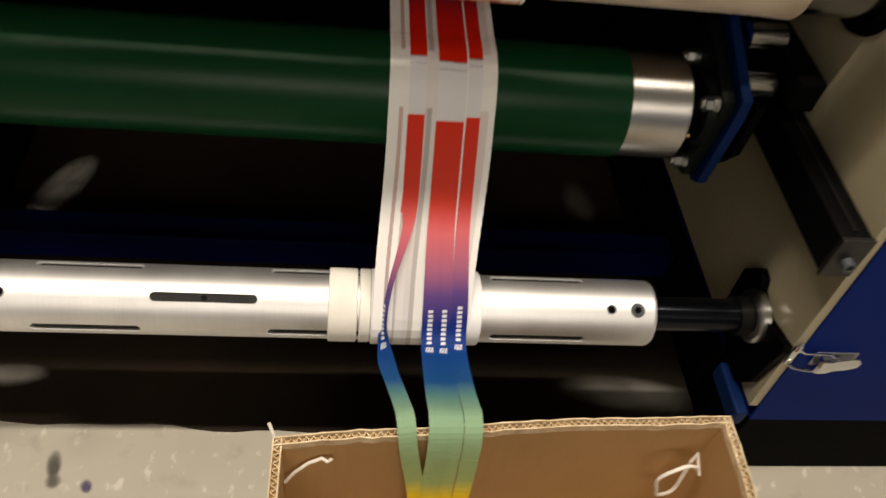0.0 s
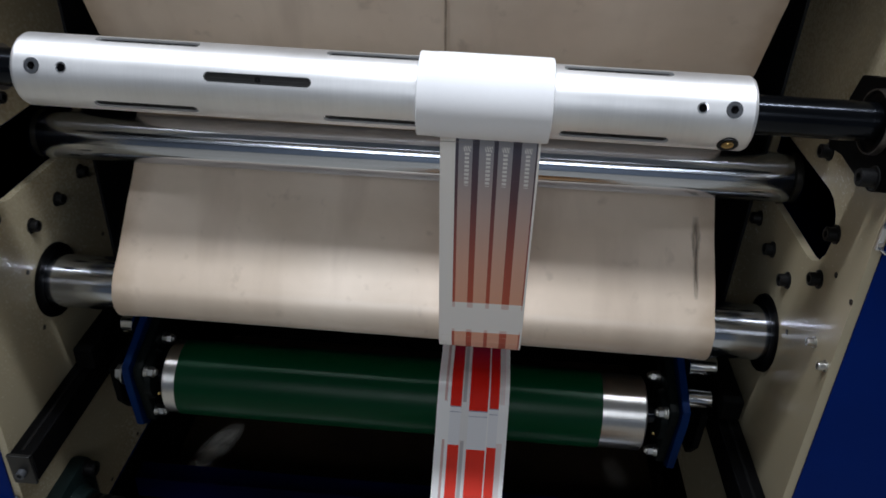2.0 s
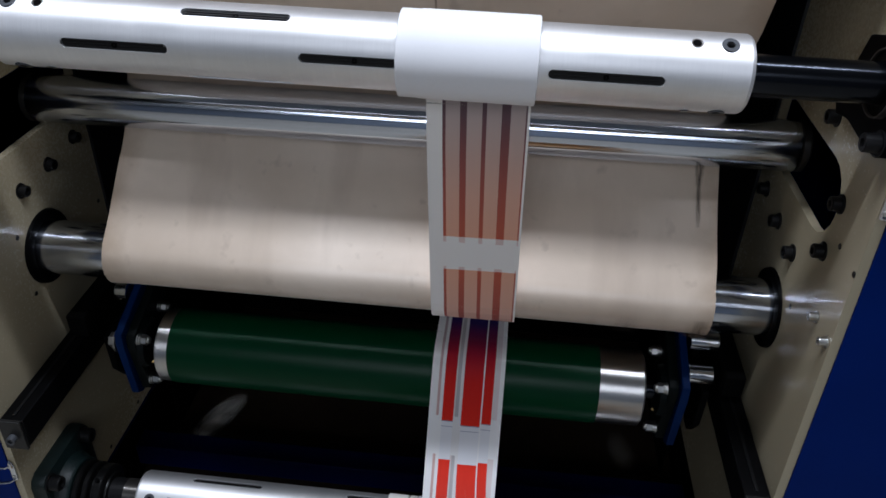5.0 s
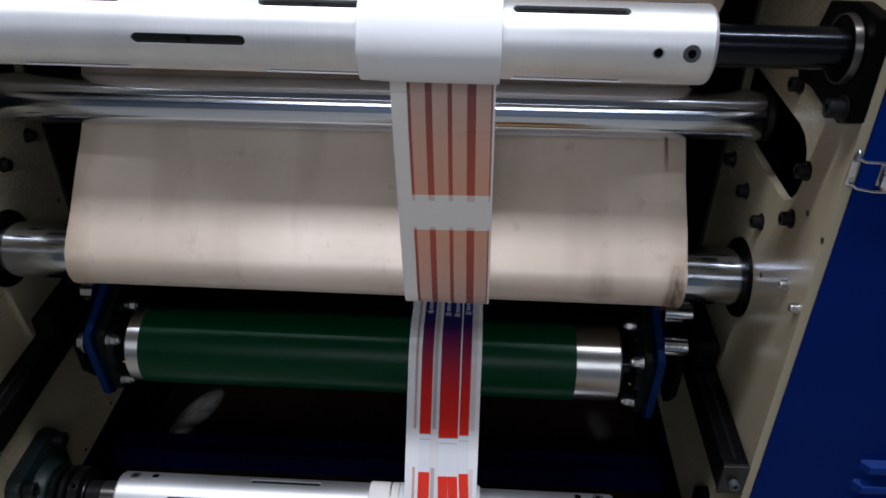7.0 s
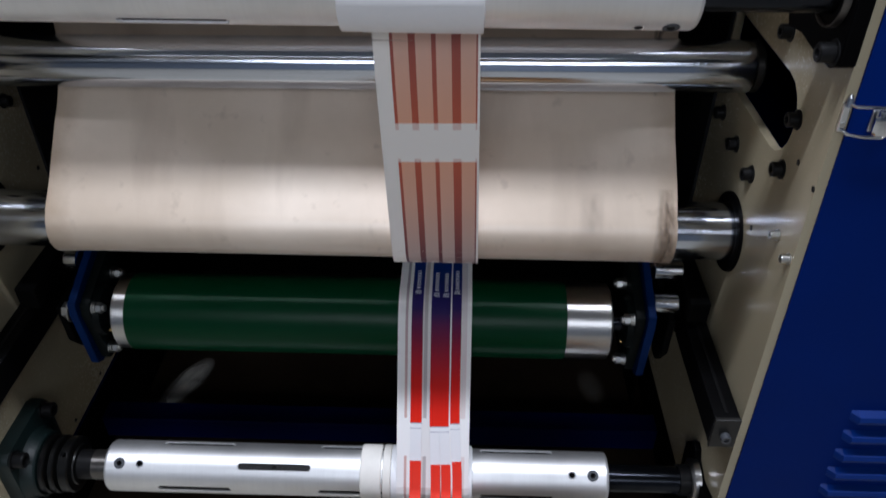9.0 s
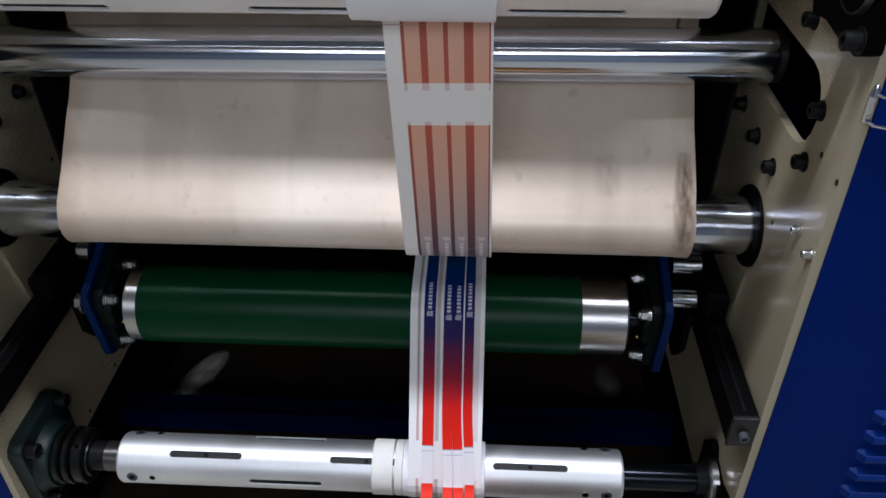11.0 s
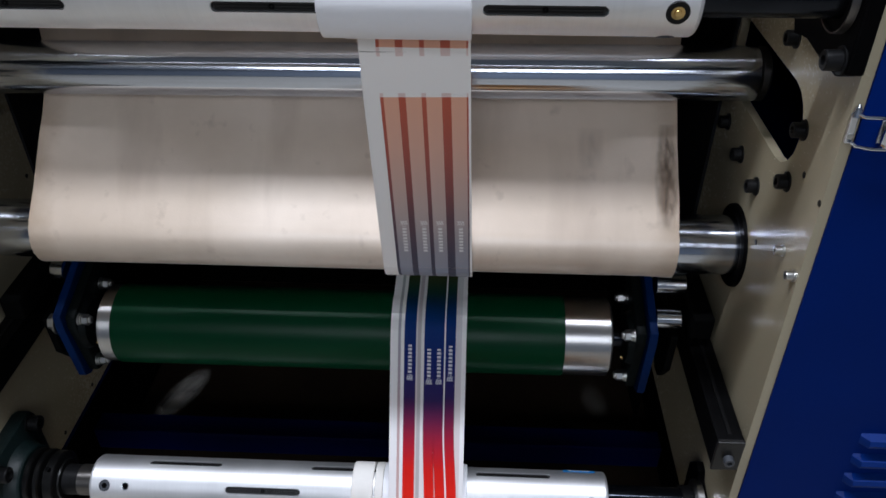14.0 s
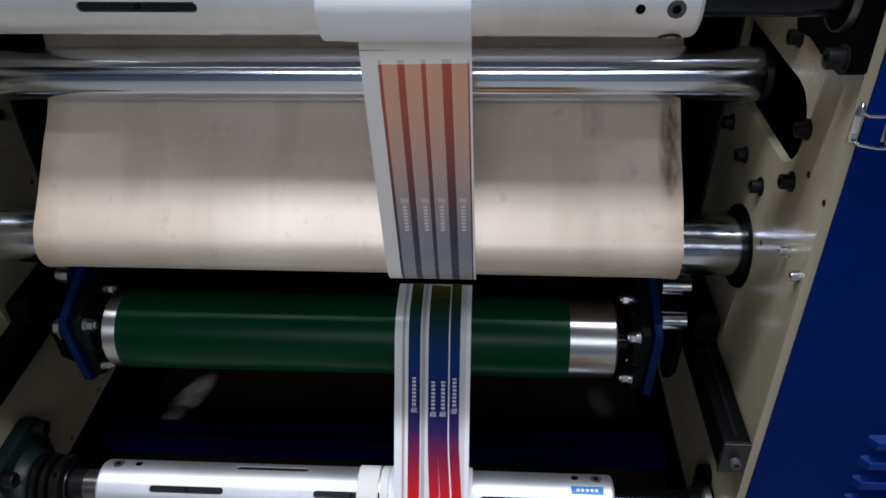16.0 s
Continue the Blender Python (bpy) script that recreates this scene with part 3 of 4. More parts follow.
# ---- rolls ----
def expanding_shaft(name, axis, xc, label, valve_angle, sticker_angle, neck_l, neck_r):
    """Aluminium shaft with staggered slots, turned about its own origin."""
    sh = thing(name, label, "shaft", "expanding shafts", pose(xc, *axis))
    R, H = SHAFT_R, 0.3445
    rows = [(60 * k, (-0.22, 0.0, 0.22) if k % 2 else (-0.11, 0.11)) for k in range(6)]
    n = 240
    xs = sorted({-H + 0.0040, H - 0.0040, *[round(c + d, 4) for _, cs in rows for c in cs for d in (-0.05, -0.0498, -0.0494, -0.0487, -0.0474, 0.0474, 0.0487, 0.0494, 0.0498, 0.05)]})
    bm = bmesh.new()
    cut = {}
    for a, cs in rows:
        for c in cs:
            for i in range(len(xs) - 1):
                mid = (xs[i] + xs[i + 1]) / 2
                half = next((k for lim, k in ((0.0474, 5), (0.0487, 4), (0.0494, 3), (0.0498, 2), (0.0500, 1)) if abs(mid - c) < lim), 0)
                if not half:
                    continue
                k0 = round(a / 360 * n)
                for k in range(-half, half):
                    cut[(i, (k0 + k) % n)] = True
    # turned ends
    prof = [(-H, R - 0.0045), (-H + 0.0012, R - 0.0016), (-H + 0.0040, R)]
    grid = []
    allx = [(x, r) for x, r in prof[:-1]] + [(x, R) for x in xs] + [(-x, r) for x, r in reversed(prof[:-1])]
    for x, r in allx:
        grid.append([bm.verts.new((x, -r * math.cos(2 * math.pi * k / n), r * math.sin(2 * math.pi * k / n))) for k in range(n)])
    off = len(prof) - 1
    inner = {}

    def deep(i, k):
        if (i, k) not in inner:
            v = grid[i][k].co
            q = (R - 0.004) / R
            inner[(i, k)] = bm.verts.new((v.x, v.y * q, v.z * q))
        return inner[(i, k)]

    for i in range(len(grid) - 1):
        for k in range(n):
            j = (k + 1) % n
            if (i - off, k) in cut:
                for (p, q, nb) in (((i, k), (i + 1, k), (i - off, (k - 1) % n)), ((i, j), (i + 1, j), (i - off, j)), ((i, k), (i, j), (i - off - 1, k)), ((i + 1, k), (i + 1, j), (i - off + 1, k))):
                    if nb not in cut:
                        bm.faces.new((grid[p[0]][p[1]], grid[q[0]][q[1]], deep(*q), deep(*p)))
                continue
            bm.faces.new((grid[i][k], grid[i][j], grid[i + 1][j], grid[i + 1][k]))
    bm.faces.new(grid[0])
    bm.faces.new(grid[-1])
    part("shaft_tube", bm, ALU, sh)
    for a, cs in rows:
        for c in cs:
            q = radians(a)
            b = bmesh.new()
            box(-0.0495, 0.0495, -(R - 0.0028), -(R - 0.0062), -0.0049, 0.0049, 0.0, b)
            for g in range(-1, 2):
                box(-0.046, 0.046, -(R - 0.0018), -(R - 0.003), g * 0.0026 - 0.0007, g * 0.0026 + 0.0007, 0, b)
            ks = part("key_strip", b, KEY, sh, smooth=False, at=pose(c, 0, 0, -a))
            part("key_rivet", lathe([(-(R - 0.0022), 0), (-(R - 0.0013), 0.0016), (-(R - 0.0016), 0.0026), (-(R - 0.003), 0.0028)], 14, axis="y"), JET, ks)
    for a in (0, 120, 240):
        for x, r in ((-0.322, 0.0082), (0.322, 0.0082), (-0.294, 0.0050), (0.294, 0.0050)):
            if r > 0.005:
                b = lathe([(-(R + 0.0002), 0.0), (-(R + 0.0002), r * 0.42), (-(R + 0.0007), r * 0.5), (-(R + 0.0007), r * 0.9), (-(R - 0.003), r)], 20, axis="y")
                sc = part("set_screw", b, SCREW, sh, at=pose(x, 0, 0, -a))
                part("hex_socket", lathe([(-(R + 0.0002), 0), (-(R + 0.0009), r * 0.44), (-(R - 0.001), r * 0.45)], 6, axis="y"), JET, sc, smooth=False)
            else:
                b = lathe([(-(R + 0.0004), r), (-(R + 0.0003), r * 0.80), (-(R - 0.002), r * 0.72)], 20, axis="y")
                sc = part("threaded_hole", b, CHROME, sh, at=pose(x, 0, 0, -a))
                part("hole_bottom", lathe([(-(R + 0.0002), 0), (-(R + 0.0002), r * 0.76), (-(R - 0.002), r * 0.76)], 16, axis="y"), JET, sc)
    if valve_angle is not None:
      b = lathe([(-(R + 0.0015), 0.0), (-(R + 0.0015), 0.0025), (-(R + 0.0005), 0.003), (-(R + 0.001), 0.0054), (-(R - 0.003), 0.0055)], 24, axis="y")
      part("air_valve", b, BRASS, sh, "brass air valve", at=pose(0.324, 0, 0, -valve_angle))
      b = lathe([(-(R + 0.0006), 0.0055), (-(R + 0.0008), 0.0095), (-(R - 0.003), 0.0100)], 28, axis="y")
      part("valve_seat", b, BLACK, sh, "black valve seat", at=pose(0.324, 0, 0, -valve_angle))
    b = bmesh.new()
    g = [[b.verts.new((0.288 + 0.042 * i, -(R + 0.0004) * math.cos(q), (R + 0.0004) * math.sin(q))) for q in [radians(sticker_angle - 9 + 3 * k) for k in range(7)]] for i in range(2)]
    for k in range(6):
        b.faces.new((g[0][k], g[0][k + 1], g[1][k + 1], g[1][k]))
    st = part("sticker", b, STICKER, sh, "small blue sticker with white bars")
    b = bmesh.new()
    for i in range(5):
        q0, q1 = radians(sticker_angle - 3), radians(sticker_angle + 3)
        x0 = 0.295 + 0.006 * i
        vs = [b.verts.new((x0 + dx, -(R + 0.0007) * math.cos(q), (R + 0.0007) * math.sin(q))) for dx, q in ((0, q0), (0.004, q0), (0.004, q1), (0, q1))]
        b.faces.new(vs)
    part("sticker_bars", b, WHITE, st, smooth=False)
    part("journal", lathe([(-H - neck_l, 0), (-H - neck_l, 0.0186), (-H + 0.001, 0.0186), (-H + 0.001, 0)], 40), DARKSTEEL, sh, "dark turned steel journal")
    part("journal", lathe([(H + neck_r, 0), (H + neck_r, 0.0186), (H - 0.001, 0.0186), (H - 0.001, 0)], 40), DARKSTEEL, sh, "dark turned steel journal")
    return sh


def wound_roll(name, axis, x0, x1, r, label, core=None):
    """A few turns of paper wound on the shaft."""
    ob = thing(name, label, "paper roll", "", pose((x0 + x1) / 2, *axis))
    w = (x1 - x0) / 2
    n = 72
    bm = bmesh.new()
    rings = []
    for x, q in ((-w, SHAFT_R + 0.0005), (-w, r - 0.0006), (-w + 0.0006, r), (-w * 0.72, r), (-w * 0.7, r + 0.0005), (w * 0.96, r + 0.0006), (w - 0.0006, r + 0.0003), (w, r - 0.0006), (w, SHAFT_R + 0.0005)):
        rings.append([bm.verts.new((x, q * math.cos(2 * math.pi * k / n), q * math.sin(2 * math.pi * k / n))) for k in range(n)])
    for p, q in zip(rings, rings[1:]):
        for k in range(n):
            bm.faces.new((p[k], p[(k + 1) % n], q[(k + 1) % n], q[k]))
    part("paper_winding", bm, PAPERROLL, ob)
    if core:
        for a, b in core:
            part("core_sleeve", lathe([(a, SHAFT_R + 0.0005), (a, r - 0.0014), (a + 0.001, r - 0.0004), (b - 0.001, r - 0.0004), (b, r - 0.0014), (b, SHAFT_R + 0.0005)], 64), CORE, ob, "white card core sleeve")
    return ob


def bearing(axis, x, side, label):
    """Open black bearing bracket on the plate with a bright collar."""
    y, z = axis
    b = thing("shaft_bearing", label, "bearing", "shaft bearings", pose(x, y, z))
    w = 0.015 * side
    outl = [(-0.041, -0.052), (-0.022, -0.061), (0.012, -0.061), (0.050, -0.054), (0.082, -0.064), (0.092, -0.052), (0.070, 0.0), (0.062, 0.024), (0.010, 0.039), (-0.037, 0.039)]
    part("bracket", prism(outl, 0, w, 0.002), JET, b, smooth=False)
    part("bearing_boss", lathe([(0.012 * side, 0.0192), (0.020 * side, 0.0192), (0.020 * side, 0.0285), (0.017 * side, 0.0300), (0.012 * side, 0.0300)], 40), JET, b)
    part("collar", lathe([(0.018 * side, 0.0290), (0.0225 * side, 0.0290), (0.0225 * side, 0.0304), (0.016 * side, 0.0308)], 40), SLEEVE, b, "thin dull steel collar")
    return b


def rolls():
    f = thing("felt_roller", "polished steel roller shaft under the felt blanket", "roller", "", pose(CX, *FELT_AXIS))
    part("roller_body", lathe([(-0.37, 0), (-0.37, 0.0375), (0.383, 0.0375), (0.383, 0)], 48), STEEL, f)
    part("roller_shaft", lathe([(-0.475, 0), (-0.475, 0.0362), (0.475, 0.0362), (0.475, 0)], 72), BARCHROME, f, "polished chrome shaft")
    for x, s in ((PL, 1), (PR, -1)):
        r = thing("shaft_ring", "black ring round a shaft hole in a side plate", "ring", "shaft rings", pose(x, *FELT_AXIS))
        part("ring_body", lathe([(0.0, 0.0366), (s * 0.004, 0.0366), (s * 0.005, 0.043), (s * 0.004, 0.0500), (0.0, 0.0510)], 56), JET, r)
    g = thing("green_roller", "dark green rubber pressure roller with bright steel ends", "roller", "", pose(CX, *GREEN_AXIS))
    R = GREEN_R
    part("rubber_cover", lathe([(-0.308, R - 0.003), (-0.307, R), (0.279, R), (0.280, R - 0.003)], 96), GREEN, g, "glossy dark green rubber cover")
    part("steel_core", lathe([(-0.327, 0), (-0.327, R - 0.006), (-0.324, R - 0.0015), (0.337, R - 0.0015), (0.340, R - 0.006), (0.340, 0)], 96), STEEL, g, "turned steel core with bare ends")
    part("stub", lathe([(-0.40, 0), (-0.40, 0.014), (0.40, 0.014), (0.40, 0)], 32), DARKSTEEL, g)
    b = thing("tension_bar", "polished chrome tension bar held in slots of the plates", "bar", "", pose(CX, *BAR_AXIS))
    b.matrix_basis = pose(CX, *BAR_AXIS, 0, -0.42, 0)
    part("bar_body", lathe([(-0.476, 0), (-0.476, BAR_R), (0.474, BAR_R), (0.474, 0)], 96), BARCHROME, b)
    for k in (-1, 1):
        part("end_cap", lathe([(k * 0.4765, 0), (k * 0.4765, BAR_R - 0.0006), (k * 0.484, BAR_R - 0.0006), (k * 0.488, 0.024), (k * 0.488, 0)], 48), SLEEVE, b, "dull turned steel end cap")
    return f, g, b


def blanket():
    """Felt blanket: up from under the front roller, round it, back and up again behind the bar."""
    x0, x1 = -0.328, 0.443
    c, R = FELT_AXIS, FELT_R
    pts = [(1.28, 0.56), (0.80, 0.541)]
    pts += [(c[0] + R * math.cos(radians(a)), c[1] + R * math.sin(radians(a))) for a in range(275, 130, -6)]
    pts += [(0.70, 0.648), (0.75, 0.695), (0.785, 0.733), (0.800, 0.757), (0.803, 0.785), (0.790, 0.825), (0.74, 0.90), (0.70, 0.985), (0.655, 1.09), (0.60, 1.23), (0.565, 1.33), (0.562, 1.36), (0.58, 1.39), (0.63, 1.405), (1.28, 1.41)]
    fine = []
    for i in range(len(pts) - 1):
        k = max(1, int(math.dist(pts[i], pts[i + 1]) / 0.02))
        fine += [(pts[i][0] + (pts[i + 1][0] - pts[i][0]) * j / k, pts[i][1] + (pts[i + 1][1] - pts[i][1]) * j / k) for j in range(k)]
    fine.append(pts[-1])
    bm = bmesh.new()
    nx = 24
    th = 0.0045
    layers = []
    for s in (0, 1):
        rows = []
        for i, (y, z) in enumerate(fine):
            a, b = fine[max(i - 1, 0)], fine[min(i + 1, len(fine) - 1)]
            t = Vector((b[0] - a[0], b[1] - a[1])).normalized()
            nrm = (t[1], -t[0])
            wob = 0.0014 * (noise.noise((i * 0.9, 3.1, 0)))
            row = []
            for k in range(nx + 1):
                u = k / nx
                x = x0 + (x1 - x0) * u + (wob if k in (0, nx) else 0)
                e = 0.0012 if k in (0, nx) else 0.0
                row.append(bm.verts.new((x, y + nrm[0] * (th * s + (e if s else -e) * 1), z + nrm[1] * (th * s + (e if s else -e)))))
            rows.append(row)
        layers.append(rows)
    A, B = layers
    n = len(fine)
    for rows in layers:
        for i in range(n - 1):
            for k in range(nx):
                bm.faces.new((rows[i][k], rows[i][k + 1], rows[i + 1][k + 1], rows[i + 1][k]))
    for i in range(n - 1):
        for k in (0, nx):
            bm.faces.new((A[i][k], A[i + 1][k], B[i + 1][k], B[i][k]))
    for i in (0, n - 1):
        for k in range(nx):
            bm.faces.new((A[i][k], A[i][k + 1], B[i][k + 1], B[i][k]))
    return tagged(part("felt_blanket", bm, FELT), "worn cream felt blanket running round the press roller", "felt blanket")


def pressure_mount(x, side):
    """Flanged bearing on a blue plate that carries one end of the green roller; side: towards the middle."""
    y, z = GREEN_AXIS
    o = thing("roller_mount", "blue plate with a black flanged bearing", "bearing", "green roller mounts", pose(x, y, z))
    s = side
    plate = [(-0.037, 0.040), (-0.038, 0.020), (-0.030, -0.074), (-0.016, -0.083), (0.07, -0.07), (0.085, 0.03), (0.092, 0.074), (0.074, 0.082)]
    part("mount_plate", prism(plate, -0.001 * s, -0.0115 * s, 0.0015), BLUE_LIT, o, "bright blue painted steel plate", smooth=False)
    fl = [(-0.034, 0.018), (-0.021, -0.072), (0.002, -0.080), (0.06, -0.054), (0.076, 0.03), (0.082, 0.062), (0.072, 0.068), (-0.031, 0.034)]
    part("flange", prism(fl, 0.0005 * s, 0.014 * s, 0.003), CASTBLACK, o, "blackened cast bearing flange")
    part("bearing_boss", lathe([(0.014 * s, 0.036), (0.022 * s, 0.033), (0.024 * s, 0.026), (0.024 * s, 0.014)], 40), CASTBLACK, o)
    for by, bz in ((0.050, 0.026), (-0.022, 0.023), (-0.014, -0.057)):
        bp = part("mount_bolt", lathe([(0, 0.0), (0, 0.0050), (0.017 * s, 0.0050), (0.018 * s, 0.0042), (0.018 * s, 0)], 16), BOLT, o, at=pose(0.013 * s, by, bz))
        part("washer", lathe([(0.001 * s, 0), (0.001 * s, 0.0088), (0.0028 * s, 0.0088), (0.0028 * s, 0)], 18), BOLT, bp)
        part("spring_washer", lathe([(0.0036 * s, 0), (0.0036 * s, 0.0080), (0.0058 * s, 0.0080), (0.0058 * s, 0)], 18), BOLT, bp)
        part("nut", lathe([(0.0066 * s, 0), (0.0066 * s, 0.0078), (0.0138 * s, 0.0078), (0.0146 * s, 0.0068), (0.0146 * s, 0)], 6), BOLT, bp, smooth=False)
    part("grease_nipple", lathe([(0.013 * s, 0), (0.013 * s, 0.003), (0.022 * s, 0.003), (0.026 * s, 0.0018), (0.026 * s, 0)], 12), BRASS, o, at=pose(0, -0.016, -0.022))
    out = -s
    for ry, rz, end in ((0.032, 0.066, 0.052), (0.004, 0.031, 0.047)) if s < 0 else ((0.032, 0.064, 0.032),):
        part("guide_rod", lathe([(0.015 * out, 0), (0.015 * out, 0.0140), ((end - 0.001) * out, 0.0140), (end * out, 0.0130), (end * out, 0)], 28), CHROME, o, "short chrome guide rod", at=pose(0, ry, rz))
    if s > 0:
        cb = part("cross_bolt", lathe([(0.014 * out, 0), (0.014 * out, 0.011), (0.026 * out, 0.011), (0.026 * out, 0)], 6), BOLT, o, at=pose(0, -0.022, 0.018), smooth=False)
        part("washer", lathe([(0.0142 * out, 0.010), (0.0142 * out, 0.0165), (0.017 * out, 0.0165), (0.017 * out, 0.010)], 28), BOLT, cb)
    lo, hi = sorted((0.036 * out, 0.046 * out))
    part("carriage_plate", prism([(-0.012, 0.012), (-0.010, -0.050), (0.012, -0.082), (0.030, -0.084), (0.095, -0.02), (0.10, 0.012)], lo, hi, 0.002), MATT_BLACK, o, "black hanging carriage plate", smooth=False)
    part("carriage_block", box(*sorted((0.053 * out, 0.080 * out)), -0.03, 0.10, 0.026, 0.06, 0.003), MATT_BLACK, o, "black carriage block", smooth=False)
    return o


def low_end_left():
    """Dark green flange housing and black ribbed collar at the far end of the lower shaft."""
    y, z = LOW_AXIS
    o = thing("shaft_brake", "dark green cast brake housing with black ribbed collar", "brake", "", pose(PL, y, z))
    outl = []
    for cy, cz, a0 in ((0.050, 0.057, 0), (-0.038, 0.057, 90), (-0.038, -0.050, 180), (0.050, -0.050, 270)):
        outl += [(cy + 0.014 * math.cos(radians(a0 + 15 * k)), cz + 0.014 * math.sin(radians(a0 + 15 * k))) for k in range(7)]
    part("flange", prism(outl, 0, 0.020, 0.003), CASTGREEN, o, "dark green cast square flange")
    part("housing", lathe([(0.018, 0.053), (0.022, 0.050), (0.027, 0.0465), (0.034, 0.045), (0.036, 0.043), (0.036, 0.02)], 56), CASTGREEN, o, "dark green bearing housing")
    for by in (-0.038, 0.050):
        for bz in (-0.050, 0.055):
            sc = part("flange_screw", lathe([(0.018, 0), (0.018, 0.0105), (0.034, 0.0105), (0.0355, 0.0095), (0.0355, 0.006), (0.029, 0.0055), (0.029, 0)], 20), BLACK, o, "black socket cap screw", at=pose(0, by, bz))
            part("washer", lathe([(0.0195, 0.011), (0.0195, 0.0135), (0.0215, 0.0135), (0.0215, 0.0105)], 20), BLACK, sc)
    prof = [(0.034, 0.02), (0.0345, 0.030)]
    for k, (a, w, q) in enumerate(((0.036, 0.0105, 0.0405), (0.0495, 0.0100, 0.0400), (0.0625, 0.0160, 0.0385))):
        prof += [(a, 0.030), (a + 0.001, q - 0.002), (a + 0.0025, q), (a + w - 0.0025, q), (a + w - 0.001, q - 0.002), (a + w, 0.030)]
    prof += [(0.0790, 0.028), (0.0810, 0.027), (0.0815, 0.0195)]
    part("ribbed_collar", lathe(prof, 56), RUBBER, o, "black ribbed collar")
    for a in (20, 140, 260):
        part("collar_screw", lathe([(0.036, 0), (0.036, 0.0030), (0.0435, 0.0030), (0.0435, 0)], 12, axis="z"), JET, o, at=pose(0.0705, 0, 0, a))
    part("sleeve", lathe([(0.080, 0.0188), (0.080, 0.0205), (0.101, 0.0205), (0.102, 0.0188)], 40), BLACK, o, "blackened steel sleeve")
    part("sleeve", lathe([(0.1015, 0.0188), (0.1015, 0.0210), (0.1235, 0.0210), (0.1240, 0.0188)], 40), SLEEVE, o, "worn steel sleeve")
    return o


def low_end_right():
    y, z = LOW_AXIS
    o = thing("shaft_clamp", "black shaft clamp with a bright steel collar", "clamp", "", pose(PR, y, z))
    outl = [(0.051, 0.020), (0.030, 0.047), (0.016, 0.045), (0.012, 0.030), (-0.020, 0.022), (-0.045, 0.029), (-0.063, 0.038), (-0.066, 0.028), (-0.062, 0.003), (-0.057, -0.043), (-0.040, -0.072), (-0.015, -0.074), (0.020, -0.064), (0.048, -0.034)]
    part("clamp_body", prism(outl, -0.010, -0.0004, 0.002), JET, o, "black clamp body", smooth=False)
    part("collar", lathe([(-0.016, 0.0192), (-0.016, 0.0265), (-0.014, 0.0295), (-0.006, 0.0295), (-0.006, 0.0192)], 40), STEEL, o, "bright steel collar", at=pose(0, -0.004, 0.006))
    part("inner_sleeve", lathe([(-0.030, 0.0188), (-0.030, 0.0215), (-0.008, 0.0215)], 40), BLACK, o)
    return o


def toggle_latch(x, z, side):
    """Keeper on the edge of the plate, wire bail and a flat lever on the cover; side: towards the cover."""
    s = side
    o = thing("toggle_latch", "chrome wire toggle latch with a flat lever between plate and cover", "latch", "toggle latches", pose(x, front(z), z, -2.6))

    def span(a, b):
        return min(a * s, b * s), max(a * s, b * s)
    keeper = part("keeper", box(*span(-0.0125, -0.0060), -0.0042, -0.0004, -0.018, 0.009, 0.0010), CHROME, o, "bright keeper clip", smooth=False)
    part("keeper_hook", lathe([(0.007, 0), (0.007, 0.0040), (0.013, 0.0034), (0.018, 0.0010), (0.0185, 0)], 16, axis="z", centre=(-0.0090 * s, -0.0035, 0)), CHROME, keeper, "rounded hook of the keeper")
    part("keeper_screw", lathe([(-0.0040, 0.0028), (-0.0052, 0.0024), (-0.0055, 0)], 14, axis="y", centre=(-0.0092 * s, 0, -0.011)), BOLT, keeper)
    part("bail", tube([(-0.0085 * s, -0.0065, 0.0105), (-0.004 * s, -0.0085, 0.0085), (0.026 * s, -0.0095, 0.0080), (0.031 * s, -0.0100, 0.004), (0.031 * s, -0.0100, -0.016), (0.026 * s, -0.0095, -0.0205), (0.010 * s, -0.0090, -0.0205), (-0.004 * s, -0.0075, -0.0185), (-0.0085 * s, -0.0055, -0.0155)], 0.0015, 10), CHROME, o, "chrome wire bail")
    base = part("latch_base", box(*span(0.014, 0.060), -0.0046, -0.0027, -0.017, 0.004, 0.0008), BOLT, o, smooth=False)
    for q in (0.0015, -0.0155):
        part("hinge_barrel", lathe([(0.017 * s, 0), (0.017 * s, 0.0038), (0.034 * s, 0.0038), (0.034 * s, 0)], 16), CHROME, base, at=pose(0, -0.0090, q))
    bm = bmesh.new()
    rings = []
    for a, y0, h, w in ((0.013, -0.0135, 0.0075, 0.0012), (0.016, -0.0150, 0.0098, 0.0018), (0.026, -0.0150, 0.0100, 0.0018), (0.036, -0.0125, 0.0096, 0.0018), (0.051, -0.0105, 0.0098, 0.0018), (0.059, -0.0100, 0.0082, 0.0016), (0.063, -0.0100, 0.0040, 0.0010)):
        rings.append([bm.verts.new((a * s, y0 + w * math.sin(q), -0.0070 + h * math.copysign(abs(math.cos(q)) ** 0.6, math.cos(q)))) for q in [2 * math.pi * k / 16 for k in range(16)]])
    for p, q in zip(rings, rings[1:]):
        for k in range(16):
            bm.faces.new((p[k], p[(k + 1) % 16], q[(k + 1) % 16], q[k]))
    bm.faces.new(rings[0])
    bm.faces.new(rings[-1])
    part("lever", bm, CHROME, o, "flat polished lever")
    return o


